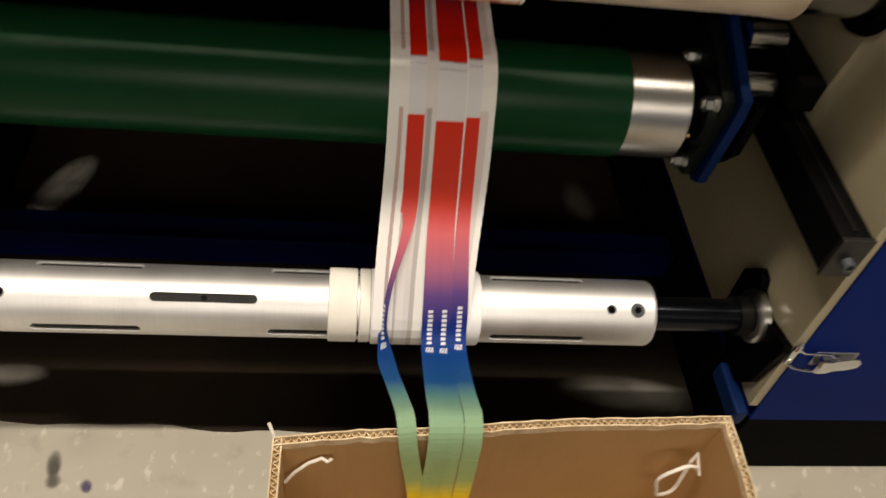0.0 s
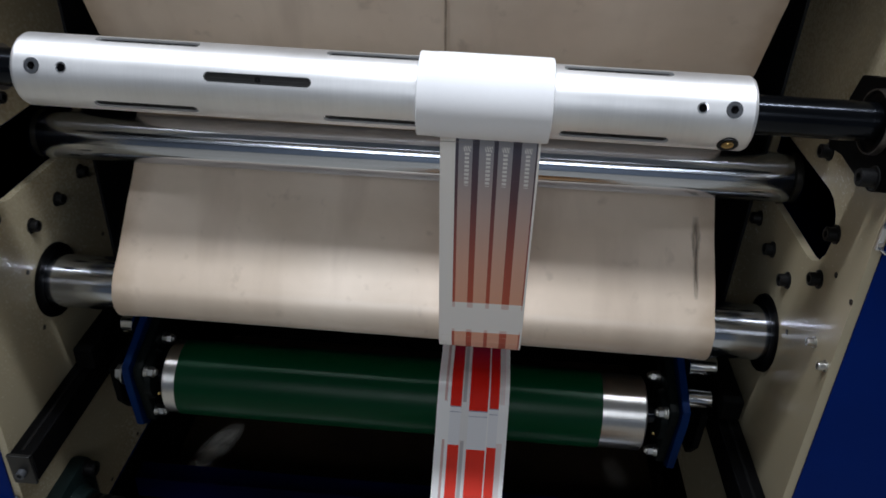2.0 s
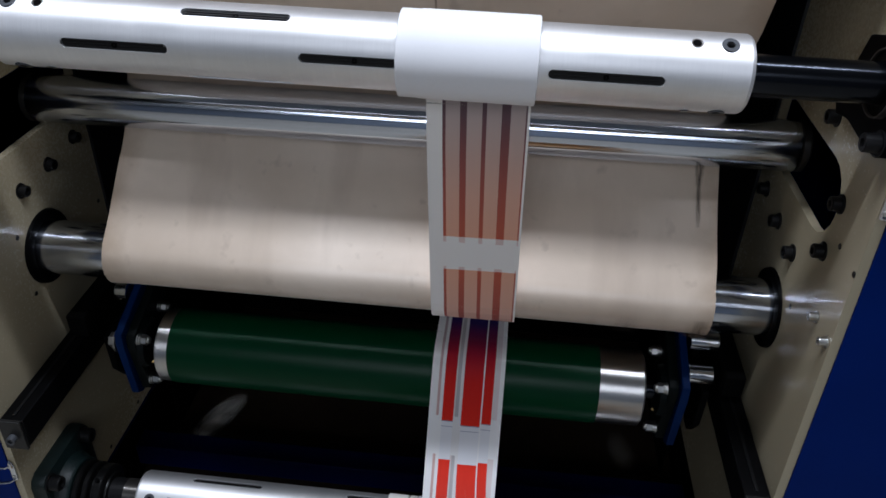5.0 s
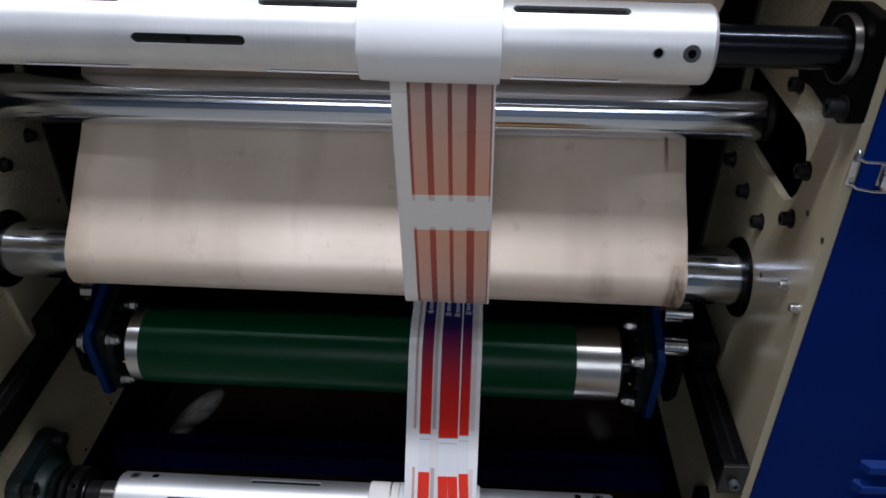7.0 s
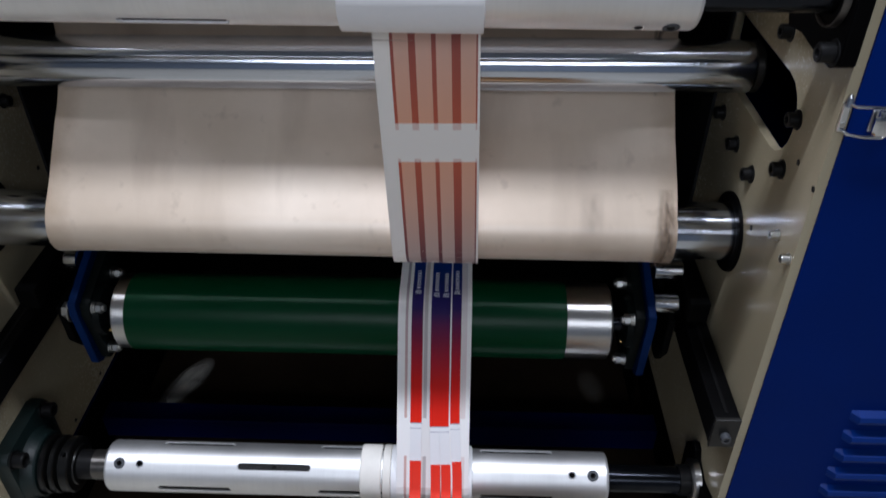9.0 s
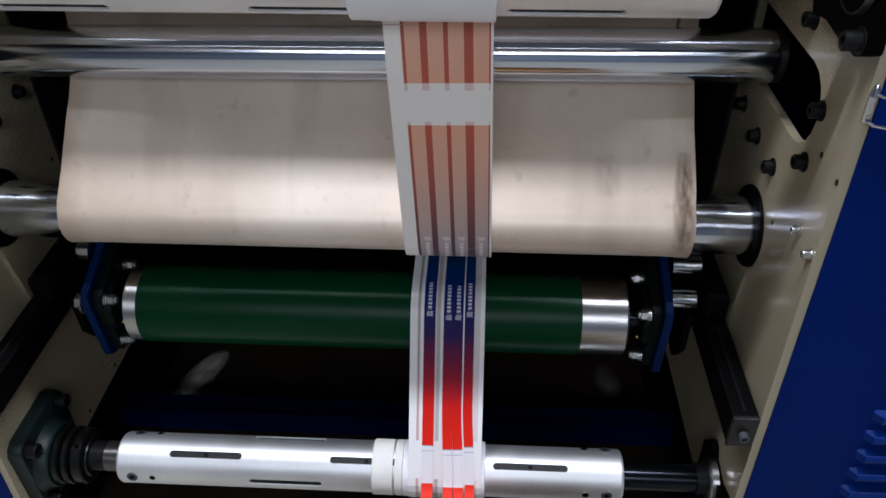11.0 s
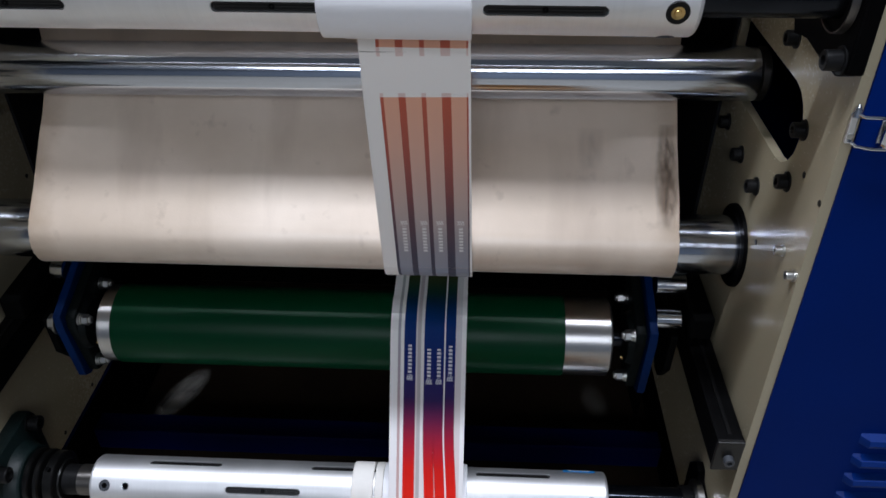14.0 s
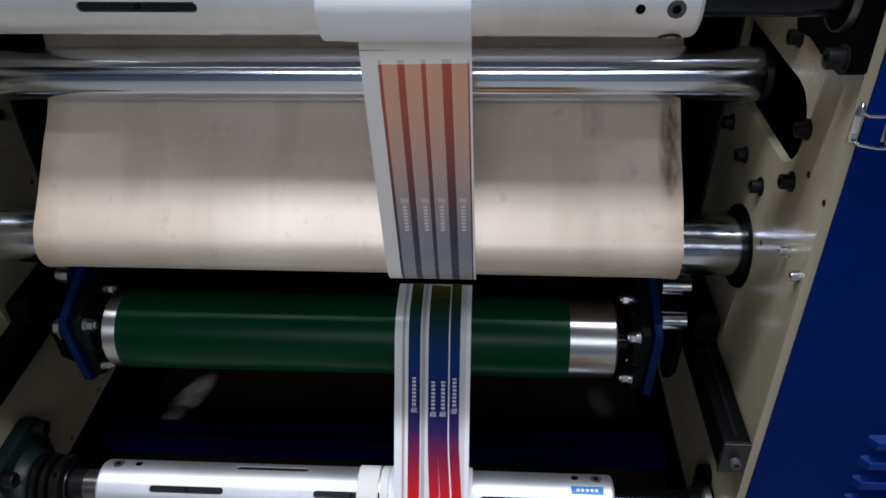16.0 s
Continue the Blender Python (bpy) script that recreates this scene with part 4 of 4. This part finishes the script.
def carton():
    """Open corrugated box on the floor that catches the ribbons."""
    o = thing("carton", "open brown corrugated cardboard box with torn rim", "box", "", pose(0.0, 0.0, 0.0))
    x0, x1, y0, y1, h = 0.012, 0.424, 0.02, 0.398, 0.278
    th = 0.0078

    def wall(name, p0, p1, inward, seed):
        bm = bmesh.new()
        n = 40
        p0, p1, inw = Vector(p0), Vector(p1), Vector(inward) * th
        rows = []
        for i in range(n + 1):
            u = i / n
            p = p0.lerp(p1, u)
            hz = h + 0.004 * noise.noise((u * 4, seed, 0)) + 0.0015 * noise.noise((u * 30, seed, 5)) + 0.008 * math.sin(u * 3.1) * (seed == 1)
            rows.append([bm.verts.new((p.x, p.y, 0.002)), bm.verts.new((p.x, p.y, hz - 0.005)), bm.verts.new((p.x + inw.x, p.y + inw.y, hz - 0.005)), bm.verts.new((p.x + inw.x, p.y + inw.y, 0.002))])
        for a, b in zip(rows, rows[1:]):
            for k in range(3):
                bm.faces.new((a[k], a[k + 1], b[k + 1], b[k]))
        bm.faces.new(rows[0])
        bm.faces.new(rows[-1])
        top = [r[1].co + Vector((0, 0, 0.005)) for r in rows]
        w = part(name, bm, CARTON, o)
        # liners and fluting along the cut rim
        bm = bmesh.new()
        d = (p1 - p0).normalized()
        for off in (0.0002, 0.86):
            pts = [(c.x + inw.x * off, c.y + inw.y * off, c.z + 0.0012 + 0.0022 * noise.noise((k * 0.8, off * 9, seed))) for k, c in enumerate(top)]
            for a, b in zip(pts, pts[1:]):
                q = [bm.verts.new(c) for c in (a, b, (b[0] + inw.x * 0.16, b[1] + inw.y * 0.16, b[2]), (a[0] + inw.x * 0.16, a[1] + inw.y * 0.16, a[2]))]
                q2 = [bm.verts.new((c.co.x, c.co.y, c.co.z - 0.009)) for c in q]
                bm.faces.new(q)
                for k in range(4):
                    bm.faces.new((q[k], q[(k + 1) % 4], q2[(k + 1) % 4], q2[k]))
        part("rim", bm, CARTON_EDGE, w, smooth=False)
        bm = bmesh.new()
        L = (p1 - p0).length
        m = int(L / 0.0031)
        zig = []
        for i in range(m + 1):
            u = i / m
            p = p0.lerp(p1, u) + inw * (0.18 if i % 2 else 0.84)
            hz = top[min(n, int(u * n))].z
            zig.append((p.x, p.y, hz - 0.0008))
        for a, b in zip(zig, zig[1:]):
            e = d * 0.0004
            q = [bm.verts.new(c) for c in ((a[0] - e.x, a[1] - e.y, a[2]), (b[0] - e.x, b[1] - e.y, b[2]), (b[0] + e.x, b[1] + e.y, b[2]), (a[0] + e.x, a[1] + e.y, a[2]))]
            q2 = [bm.verts.new((c.co.x, c.co.y, c.co.z - 0.007)) for c in q]
            bm.faces.new(q)
            for k in range(4):
                bm.faces.new((q[k], q[(k + 1) % 4], q2[(k + 1) % 4], q2[k]))
        part("fluting", bm, CARTON_EDGE, w, smooth=False)
        return w

    wall("box_wall", (x0, y1 - 0.010, 0), (x1, y1 + 0.014, 0), (0, -1, 0), 1)
    wall("box_wall", (x0, y0, 0), (x0, y1 - 0.0105, 0), (1, 0, 0), 2)
    wall("box_wall", (x1, y0, 0), (x1, y1 + 0.014, 0), (-1, 0, 0), 3)
    wall("box_wall", (x0, y0, 0), (x1, y0, 0), (0, 1, 0), 4)
    part("box_floor", box(x0 + 0.004, x1 - 0.004, y0 + 0.004, y1 - 0.004, 0.001, 0.007), CARTON, o, smooth=False)
    for pts in ([(0.008, 0.400, 0.28), (0.016, 0.388, 0.262), (0.03, 0.384, 0.258), (0.045, 0.386, 0.268), (0.058, 0.388, 0.272)],
                [(0.022, 0.372, 0.226), (0.030, 0.3745, 0.240), (0.042, 0.3765, 0.254), (0.053, 0.378, 0.260), (0.058, 0.374, 0.262), (0.061, 0.378, 0.258)]):
        tagged(part("string", tube(pts, 0.0016, 8), STRING), "knotted white string through the carton wall", "string", "strings on the carton")
    pts = [(0.380 + 0.018 * math.cos(q) * (1 + 0.2 * math.sin(3 * q)), 0.383 - 0.012 * math.sin(q * 0.5), 0.222 + 0.030 * math.sin(q)) for q in [0.4 + 5.2 * k / 22 for k in range(23)]]
    pts += [(0.392, 0.384, 0.242), (0.396, 0.388, 0.252), (0.400, 0.382, 0.238), (0.404, 0.378, 0.228)]
    tagged(part("string", tube(pts, 0.0018, 8), STRING), "looped white string hanging inside the carton", "string", "strings on the carton")


# ---- webs: paths in (y, z), and the moving pieces on them ----
def arc_points(c, r, a0, a1, n):
    return [(c[0] + r * math.cos(radians(a0 + (a1 - a0) * i / n)), c[1] + r * math.sin(radians(a0 + (a1 - a0) * i / n))) for i in range(n + 1)]


class Track:
    """A line in (y, z) by length; zero lies at the point number first."""

    def __init__(self, pts, first):
        self.p = np.array(pts)
        s = np.r_[0, np.cumsum(np.linalg.norm(np.diff(self.p, axis=0), axis=1))]
        self.s = s - s[first]

    def at(self, s):
        y, z = np.interp(s, self.s, self.p[:, 0]), np.interp(s, self.s, self.p[:, 1])
        e = 0.004
        a = [np.interp(s - e, self.s, self.p[:, k]) for k in (0, 1)]
        b = [np.interp(s + e, self.s, self.p[:, k]) for k in (0, 1)]
        return float(y), float(z), float(b[0] - a[0]), float(b[1] - a[1])


def rounded(pts, rounds=3):
    """The line with its corners cut, again and again."""
    for _ in range(rounds):
        out = [pts[0]]
        for (a, b), (c, d) in zip(pts, pts[1:]):
            out += [(0.75 * a + 0.25 * c, 0.75 * b + 0.25 * d), (0.25 * a + 0.75 * c, 0.25 * b + 0.75 * d)]
        pts = out + [pts[-1]]
    return pts


def spiral(c, r0, r1, a0, turns, n, way, hold=0.0):
    out = []
    for i in range(1, n + 1):
        a = 360 * turns * i / n
        r = r0 + (r1 - r0) * min(1.0, max(0.0, (a - hold) / 60))
        out.append((c[0] + r * math.cos(radians(a0 + way * a)), c[1] + r * math.sin(radians(a0 + way * a))))
    return out


FR = FELT_R + 0.0062
UP_START = [(1.05, FELT_AXIS[1] - FR - 0.004), (0.80, FELT_AXIS[1] - FR - 0.002)]
UP_LINE = UP_START + arc_points(FELT_AXIS, FR, 270, 188.1, 24) + [(0.6008, 0.8000), (0.5945, 0.9225)] + spiral(TOP_AXIS, 0.0388, 0.0365, 6, 1.6, 90, 1)
GR = GREEN_R + 0.0008
LOW_START = [(1.00, 0.480), (0.76, 0.480)]
LOW_ARC = arc_points(GREEN_AXIS, GR, 80, 149.3, 20)
LOW_WEB = LOW_START + LOW_ARC + spiral(LOW_AXIS, 0.0387, 0.0362, 146, 1.4, 120, 1, 130)
LOW_RIB = LOW_START + LOW_ARC + rounded([(0.5265, 0.2680), (0.5120, 0.2430), (0.480, 0.2470), (0.420, 0.2830), (0.400, 0.2980), (0.3810, 0.2880), (0.372, 0.22)]) + [(0.371, 0.21), (0.366, 0.15), (0.360, 0.06), (0.35, 0.02), (0.20, 0.014), (0.06, 0.012)]
UP, WEB, RIB = Track(UP_LINE, 2), Track(LOW_WEB, 2), Track(LOW_RIB, 2)

STEP = 0.011
UP_SPEED, UP_START_S = 0.0188, 0.0375
LOW_SPEED, LOW_START_S = 0.0190, 0.0265
TIMES = [0.5 * k for k in range(33)]


def strip_piece(name, mat, parent, width, v0, sign, lap=0.00002, step=STEP):
    """One flat piece of a web, with its stretch of the print."""
    me = bpy.data.meshes.new(name)
    h, w, t = step / 2 + lap, width / 2, 0.00003
    vs = [(x, y, z) for z in (-t, t) for y in (-h, h) for x in (-w, w)]
    fs = [(0, 2, 3, 1), (4, 5, 7, 6), (0, 1, 5, 4), (2, 6, 7, 3), (0, 4, 6, 2), (1, 3, 7, 5)]
    me.from_pydata(vs, [], fs)
    uv = me.uv_layers.new(name="print")
    for lp in me.loops:
        x, y, z = vs[lp.vertex_index]
        uv.data[lp.index].uv = (x, v0 + sign * y)
    me.materials.append(mat)
    ob = new(name, me)
    ob.parent = parent
    return ob


def smooth01(a, b, x):
    k = min(1.0, max(0.0, (x - a) / (b - a)))
    return k * k * (3 - 2 * k)


def stain_material(tone, strength, m0, m1):
    m, nt, b = nodes_of("felt_stain")
    b.inputs["Base Color"].default_value = (*tone, 1)
    b.inputs["Roughness"].default_value = 0.8
    u, v = uv_metres(nt)
    edge = calc(nt, "SUBTRACT", 1.0, calc(nt, "ABSOLUTE", u))
    cx = nt.nodes.new("ShaderNodeCombineXYZ")
    nt.links.new(calc(nt, "MULTIPLY", u, 1.2), cx.inputs[0])
    nt.links.new(calc(nt, "MULTIPLY", v, 30.0), cx.inputs[1])
    nz = nt.nodes.new("ShaderNodeTexNoise")
    nz.inputs["Scale"].default_value, nz.inputs["Detail"].default_value = 1.6, 5.0
    nt.links.new(cx.outputs[0], nz.inputs["Vector"])
    a = calc(nt, "MULTIPLY", ramp(nt, nz.outputs["Fac"], [(0.20, 0.0), (0.85, 1.0)]), calc(nt, "POWER", calc(nt, "MAXIMUM", edge, 0.0), 0.8))
    ends = calc(nt, "MINIMUM", calc(nt, "SUBTRACT", v, m0), calc(nt, "SUBTRACT", m1, v))
    ends = calc(nt, "MINIMUM", calc(nt, "MAXIMUM", calc(nt, "DIVIDE", ends, 0.25 * (m1 - m0)), 0.0), 1.0)
    nt.links.new(calc(nt, "MULTIPLY", calc(nt, "MULTIPLY", a, ends), strength), b.inputs["Alpha"])
    return m


def stains():
    """Smudges that ride on the running felt."""
    grey, brown = stain_material((0.10, 0.075, 0.06), 0.75, 0.095, 0.217), stain_material((0.15, 0.095, 0.06), 0.75, -0.150, -0.010)
    faint = stain_material((0.13, 0.10, 0.085), 0.17, -0.078, -0.020)
    c, R = FELT_AXIS, FELT_R + 0.0062
    line = arc_points(c, R, 290, 133, 30) + [(0.698, 0.6525), (0.748, 0.6995), (0.782, 0.737)]
    line += [(0.80, 0.775), (0.79, 0.83)]
    track = Track(line, 4)
    out = []
    for label, m0, m1, x, mat, width in (("dark arrow-like smudge on the felt", 0.100, 0.212, 0.4185, grey, lambda k: 0.007 + 0.022 * max(0, 0.3 - abs(k - 0.75))), ("broad brown smear near the felt edge", -0.150, -0.010, 0.4290, brown, lambda k: 0.020 + 0.010 * math.sin(math.pi * min(0.97, k + 0.1))), ("faint grey smudge on the felt", -0.078, -0.020, 0.3400, faint, lambda k: 0.034)):
        ob = thing("felt_smudge", label, "stain")
        n = int((m1 - m0) / STEP)
        for i in range(n):
            m = m0 + STEP * (i + 0.5)
            w = width((i + 0.5) / n)
            p = strip_piece("smudge_segment", mat, ob, w, m, 1)
            for lp in p.data.uv_layers["print"].data:
                lp.uv = (lp.uv[0] / (w / 2), lp.uv[1])
            rows = []
            for t in TIMES:
                y, z, dy, dz = track.at(min(max(m + UP_SPEED * t, track.s[0] + 0.005), track.s[-1] - 0.005))
                rows.append((t, pose(x, y, z, math.degrees(math.atan2(dz, dy))) @ pose(0, 0, -0.0010, 0, 0, 0)))
            out.append((p, rows))
    return out


def strips():
    """All webs as rigid pieces; returns each piece with its rows."""
    moving = []
    paper = thing("transfer_paper", "used white transfer paper with pale red print bands", "paper web")
    n = int(0.76 / STEP)
    for i in range(n):
        m = -0.36 + STEP * (i + 0.5)
        ob = strip_piece("paper_segment", SPENT, paper, 0.105, m, 1)
        rows = []
        for t in TIMES:
            s = m + UP_START_S + UP_SPEED * t
            y, z, dy, dz = UP.at(s)
            k = min(max((s - 0.04) / 0.30, -0.2), 1.05)
            rows.append((t, pose(0.1515 - 0.0063 * k, y, z, math.degrees(math.atan2(dz, dy))) @ pose(0, 0, 0, 0, 0, 1.2 if -0.1 < k < 1.04 else 0)))
        moving.append((ob, rows))
    web = thing("backing_paper", "white backing paper running down under the printed ribbons", "paper web")
    n = int(0.70 / STEP)
    for i in range(n):
        m = -0.36 + STEP * (i + 0.5)
        ob = strip_piece("paper_segment", BACKING, web, 0.0965, m, -1)
        rows = []
        for t in TIMES:
            s = m + LOW_START_S + LOW_SPEED * t
            y, z, dy, dz = WEB.at(s)
            drift = 0.003 * smooth01(0, 4, t)
            drift -= 0.004 * smooth01(0.10, 0.25, s) * (1 - smooth01(0.5, 2.5, t))
            rows.append((t, pose(0.1475 + drift, y, z, math.degrees(math.atan2(-dz, -dy)))))
        moving.append((ob, rows))
    cols = [(0.1255, 0.0150, 0.000), (0.1500, 0.0128, 0.0045), (0.1625, 0.0128, 0.0045), (0.1770, 0.0125, 0.0)]
    step = 0.0046

    def sideways(c, s, loose, t):
        """How far a ribbon strays from its lane, and how far it is twisted."""
        if c == 0:
            a0 = 0.15 + 0.05 * smooth01(0.0, 1.3, t)
            bulge = smooth01(a0, 0.28, s) * (1 - smooth01(0.28, 0.44, s)) * loose
            return -0.019 * bulge - 0.003 * smooth01(0.29, 0.43, s) + 0.019 * smooth01(0.41, 0.56, s), -62 * smooth01(a0, a0 + 0.09, s) * (1 - smooth01(0.285, 0.36, s)) * loose
        a, b = ((0.0030, 0.0005), (0.0045, 0.0020), (0.0050, 0.0040))[c - 1]
        return a * smooth01(0.18, 0.29, s) + (b - a) * smooth01(0.31, 0.42, s), 0.0

    for c, (x, w, lag) in enumerate(cols):
        rb = thing("printed_ribbon", "satin ribbon printed red, purple, blue and green", "ribbon", "printed ribbons")
        n = int(0.97 / step)
        for i in range(n):
            m = -0.36 + step * (i + 0.5)
            wide = w + (0.0160 - w) * smooth01(0.12, 0.26, m)
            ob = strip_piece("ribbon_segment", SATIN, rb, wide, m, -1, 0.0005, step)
            rows = []
            for t in TIMES:
                s = m + lag + LOW_START_S + LOW_SPEED * t
                y, z, dy, dz = RIB.at(s)
                drift = 0.003 * smooth01(0, 4, t)
                q = math.degrees(math.atan2(-dz, -dy))
                loose = 1 - smooth01(1.0, 5.0, t)
                (nx, tw), (ahead, _) = sideways(c, s, loose, t), sideways(c, s + 0.004, loose, t)
                rz = math.degrees(math.atan((ahead - nx) / 0.004))
                lift = 0.0006 + (0.0004, 0.0012, 0.0002, 0.0006)[c] + 0.00005 * (i % 2)
                rows.append((t, pose(x - 0.001 + drift + nx, y, z, q) @ pose(0, 0, lift, 0, 0, rz) @ pose(0, 0, 0, 0, tw, 0)))
            moving.append((ob, rows))
    return moving


# ---- build ----
setting()
housing()
felt_roller, green_roller, tension_bar = rolls()
felt_blanket = blanket()
seam_line = [(0.7815, 0.826), (0.7345, 0.895), (0.6945, 0.982), (0.6495, 1.088), (0.5945, 1.228)]
bm = bmesh.new()
rows = [[bm.verts.new((0.0865 + 0.002 * noise.noise((k, 0, 2)) + d, y - 0.0022, z)) for d in (-0.0012, 0.0012)] for k, (y, z) in enumerate(seam_line)]
for a, b in zip(rows, rows[1:]):
    bm.faces.new((a[0], a[1], b[1], b[0]))
part("seam", bm, surface("felt_seam", (0.44, 0.345, 0.26), 0.8, 0, 0.4, 60, 200, 0.1), felt_blanket, "faint brown seam in the felt")
top_shaft = expanding_shaft("rewind_shaft", TOP_AXIS, 0.037, "satin aluminium expanding shaft with black slotted keys", 300, 227, 0.112, 0.128)
low_shaft = expanding_shaft("take_up_shaft", LOW_AXIS, 0.0445, "satin aluminium lower expanding shaft with dark journals", None, 207, 0.06, 0.124)
top_roll = wound_roll("rewound_paper", TOP_AXIS, 0.0735, 0.1985, 0.0395, "white used paper wound on the upper shaft")
low_roll = wound_roll("wound_backing_paper", LOW_AXIS, 0.094, 0.204, 0.0378, "white paper wound on the lower shaft beside a card core", core=[(-0.097, -0.0685), (-0.0665, -0.0555)])
bearing(TOP_AXIS, PR - 0.0005, -1, "black upper shaft bearing bracket with bright collar")
lb = bearing(TOP_AXIS, PL + 0.0005, 1, "black upper shaft bearing bracket with a deep round hub")
part("hub", lathe([(0.010, 0.020), (0.010, 0.040), (0.046, 0.042), (0.060, 0.042), (0.063, 0.039), (0.063, 0.026), (0.060, 0.0192)], 48), JET, lb, "deep black hub")
part("hub_screw", lathe([(0.040, 0), (0.040, 0.0035), (0.0445, 0.0035), (0.0445, 0)], 12, axis="z"), BLACK, lb, at=pose(0.052, 0, 0, 60))
part("shaft_sleeve", lathe([(0.070, 0.0188), (0.070, 0.0225), (0.0905, 0.0225), (0.0910, 0.0188)], 40), SLEEVE, lb, "dull steel sleeve")
pressure_mount(CX + 0.384, -1)
pressure_mount(CX - 0.371, 1)
low_end_left()
low_end_right()
toggle_latch(PR + 0.0130, 0.823, 1)
toggle_latch(PR + 0.0125, 0.268, 1)
toggle_latch(PL - 0.0145, 0.345, -1)
for y, z in ((0.663, 0.840), (0.796, 0.680), (0.728, 0.672), (0.662, 0.669), (0.592, 0.718), (0.590, 0.777)):
    socket_screw(PR, y, z, -1, BLACK, 0.0078, 0.0115)
    socket_screw(PL, y, z, 1, BLACK)
for x, side in ((PR - 0.0155, -1), (PL + 0.0155, 1)):
    socket_screw(x, 0.529, 0.873, side, BLACK, 0.0088, 0.015, "cap screws on the bearing brackets", "large black socket cap screw on a bearing bracket")
for y, z in ((0.555, 0.659), (0.518, 0.656)):
    socket_screw(PR, y, z, -1, BOLT, 0.0046, 0.009, "small bright screws", "small bright screw on a side plate")
    socket_screw(PL, y, z, 1, BOLT, 0.0046, 0.009, "small bright screws", "small bright screw on a side plate")
for x, y, z, d in HOLES:
    socket = thing("plate_hole", "small dark threaded hole in a side plate", "hole", "threaded holes", pose(x, y, z))
    part("hole_rim", lathe([(0, 0), (d * 0.0006, 0.0), (d * 0.0006, 0.0030), (0, 0.0034)], 16), BLACK, socket)
carton()
PIECES = strips() + stains()


def motions():
    for ob, rows in PIECES:
        walk(ob, rows)
    w = 27.7
    walk(top_shaft, [(t, pose(0.037, *TOP_AXIS, w * (t - 2.5) - 11.5)) for t in TIMES])
    walk(top_roll, [(t, pose(0.136, *TOP_AXIS, w * (t - 2.5))) for t in TIMES])
    w = 26.8
    walk(low_shaft, [(t, pose(0.0445, *LOW_AXIS, w * (t - 9.0) - 57)) for t in TIMES])
    walk(low_roll, [(t, pose(0.149, *LOW_AXIS, w * (t - 9.0))) for t in TIMES])
    w = math.degrees(LOW_SPEED / GREEN_R)
    walk(green_roller, [(t, pose(CX, *GREEN_AXIS, w * t)) for t in TIMES])
    w = math.degrees(UP_SPEED / FELT_R)
    walk(felt_roller, [(t, pose(CX, *FELT_AXIS, -w * t)) for t in TIMES])


motions()
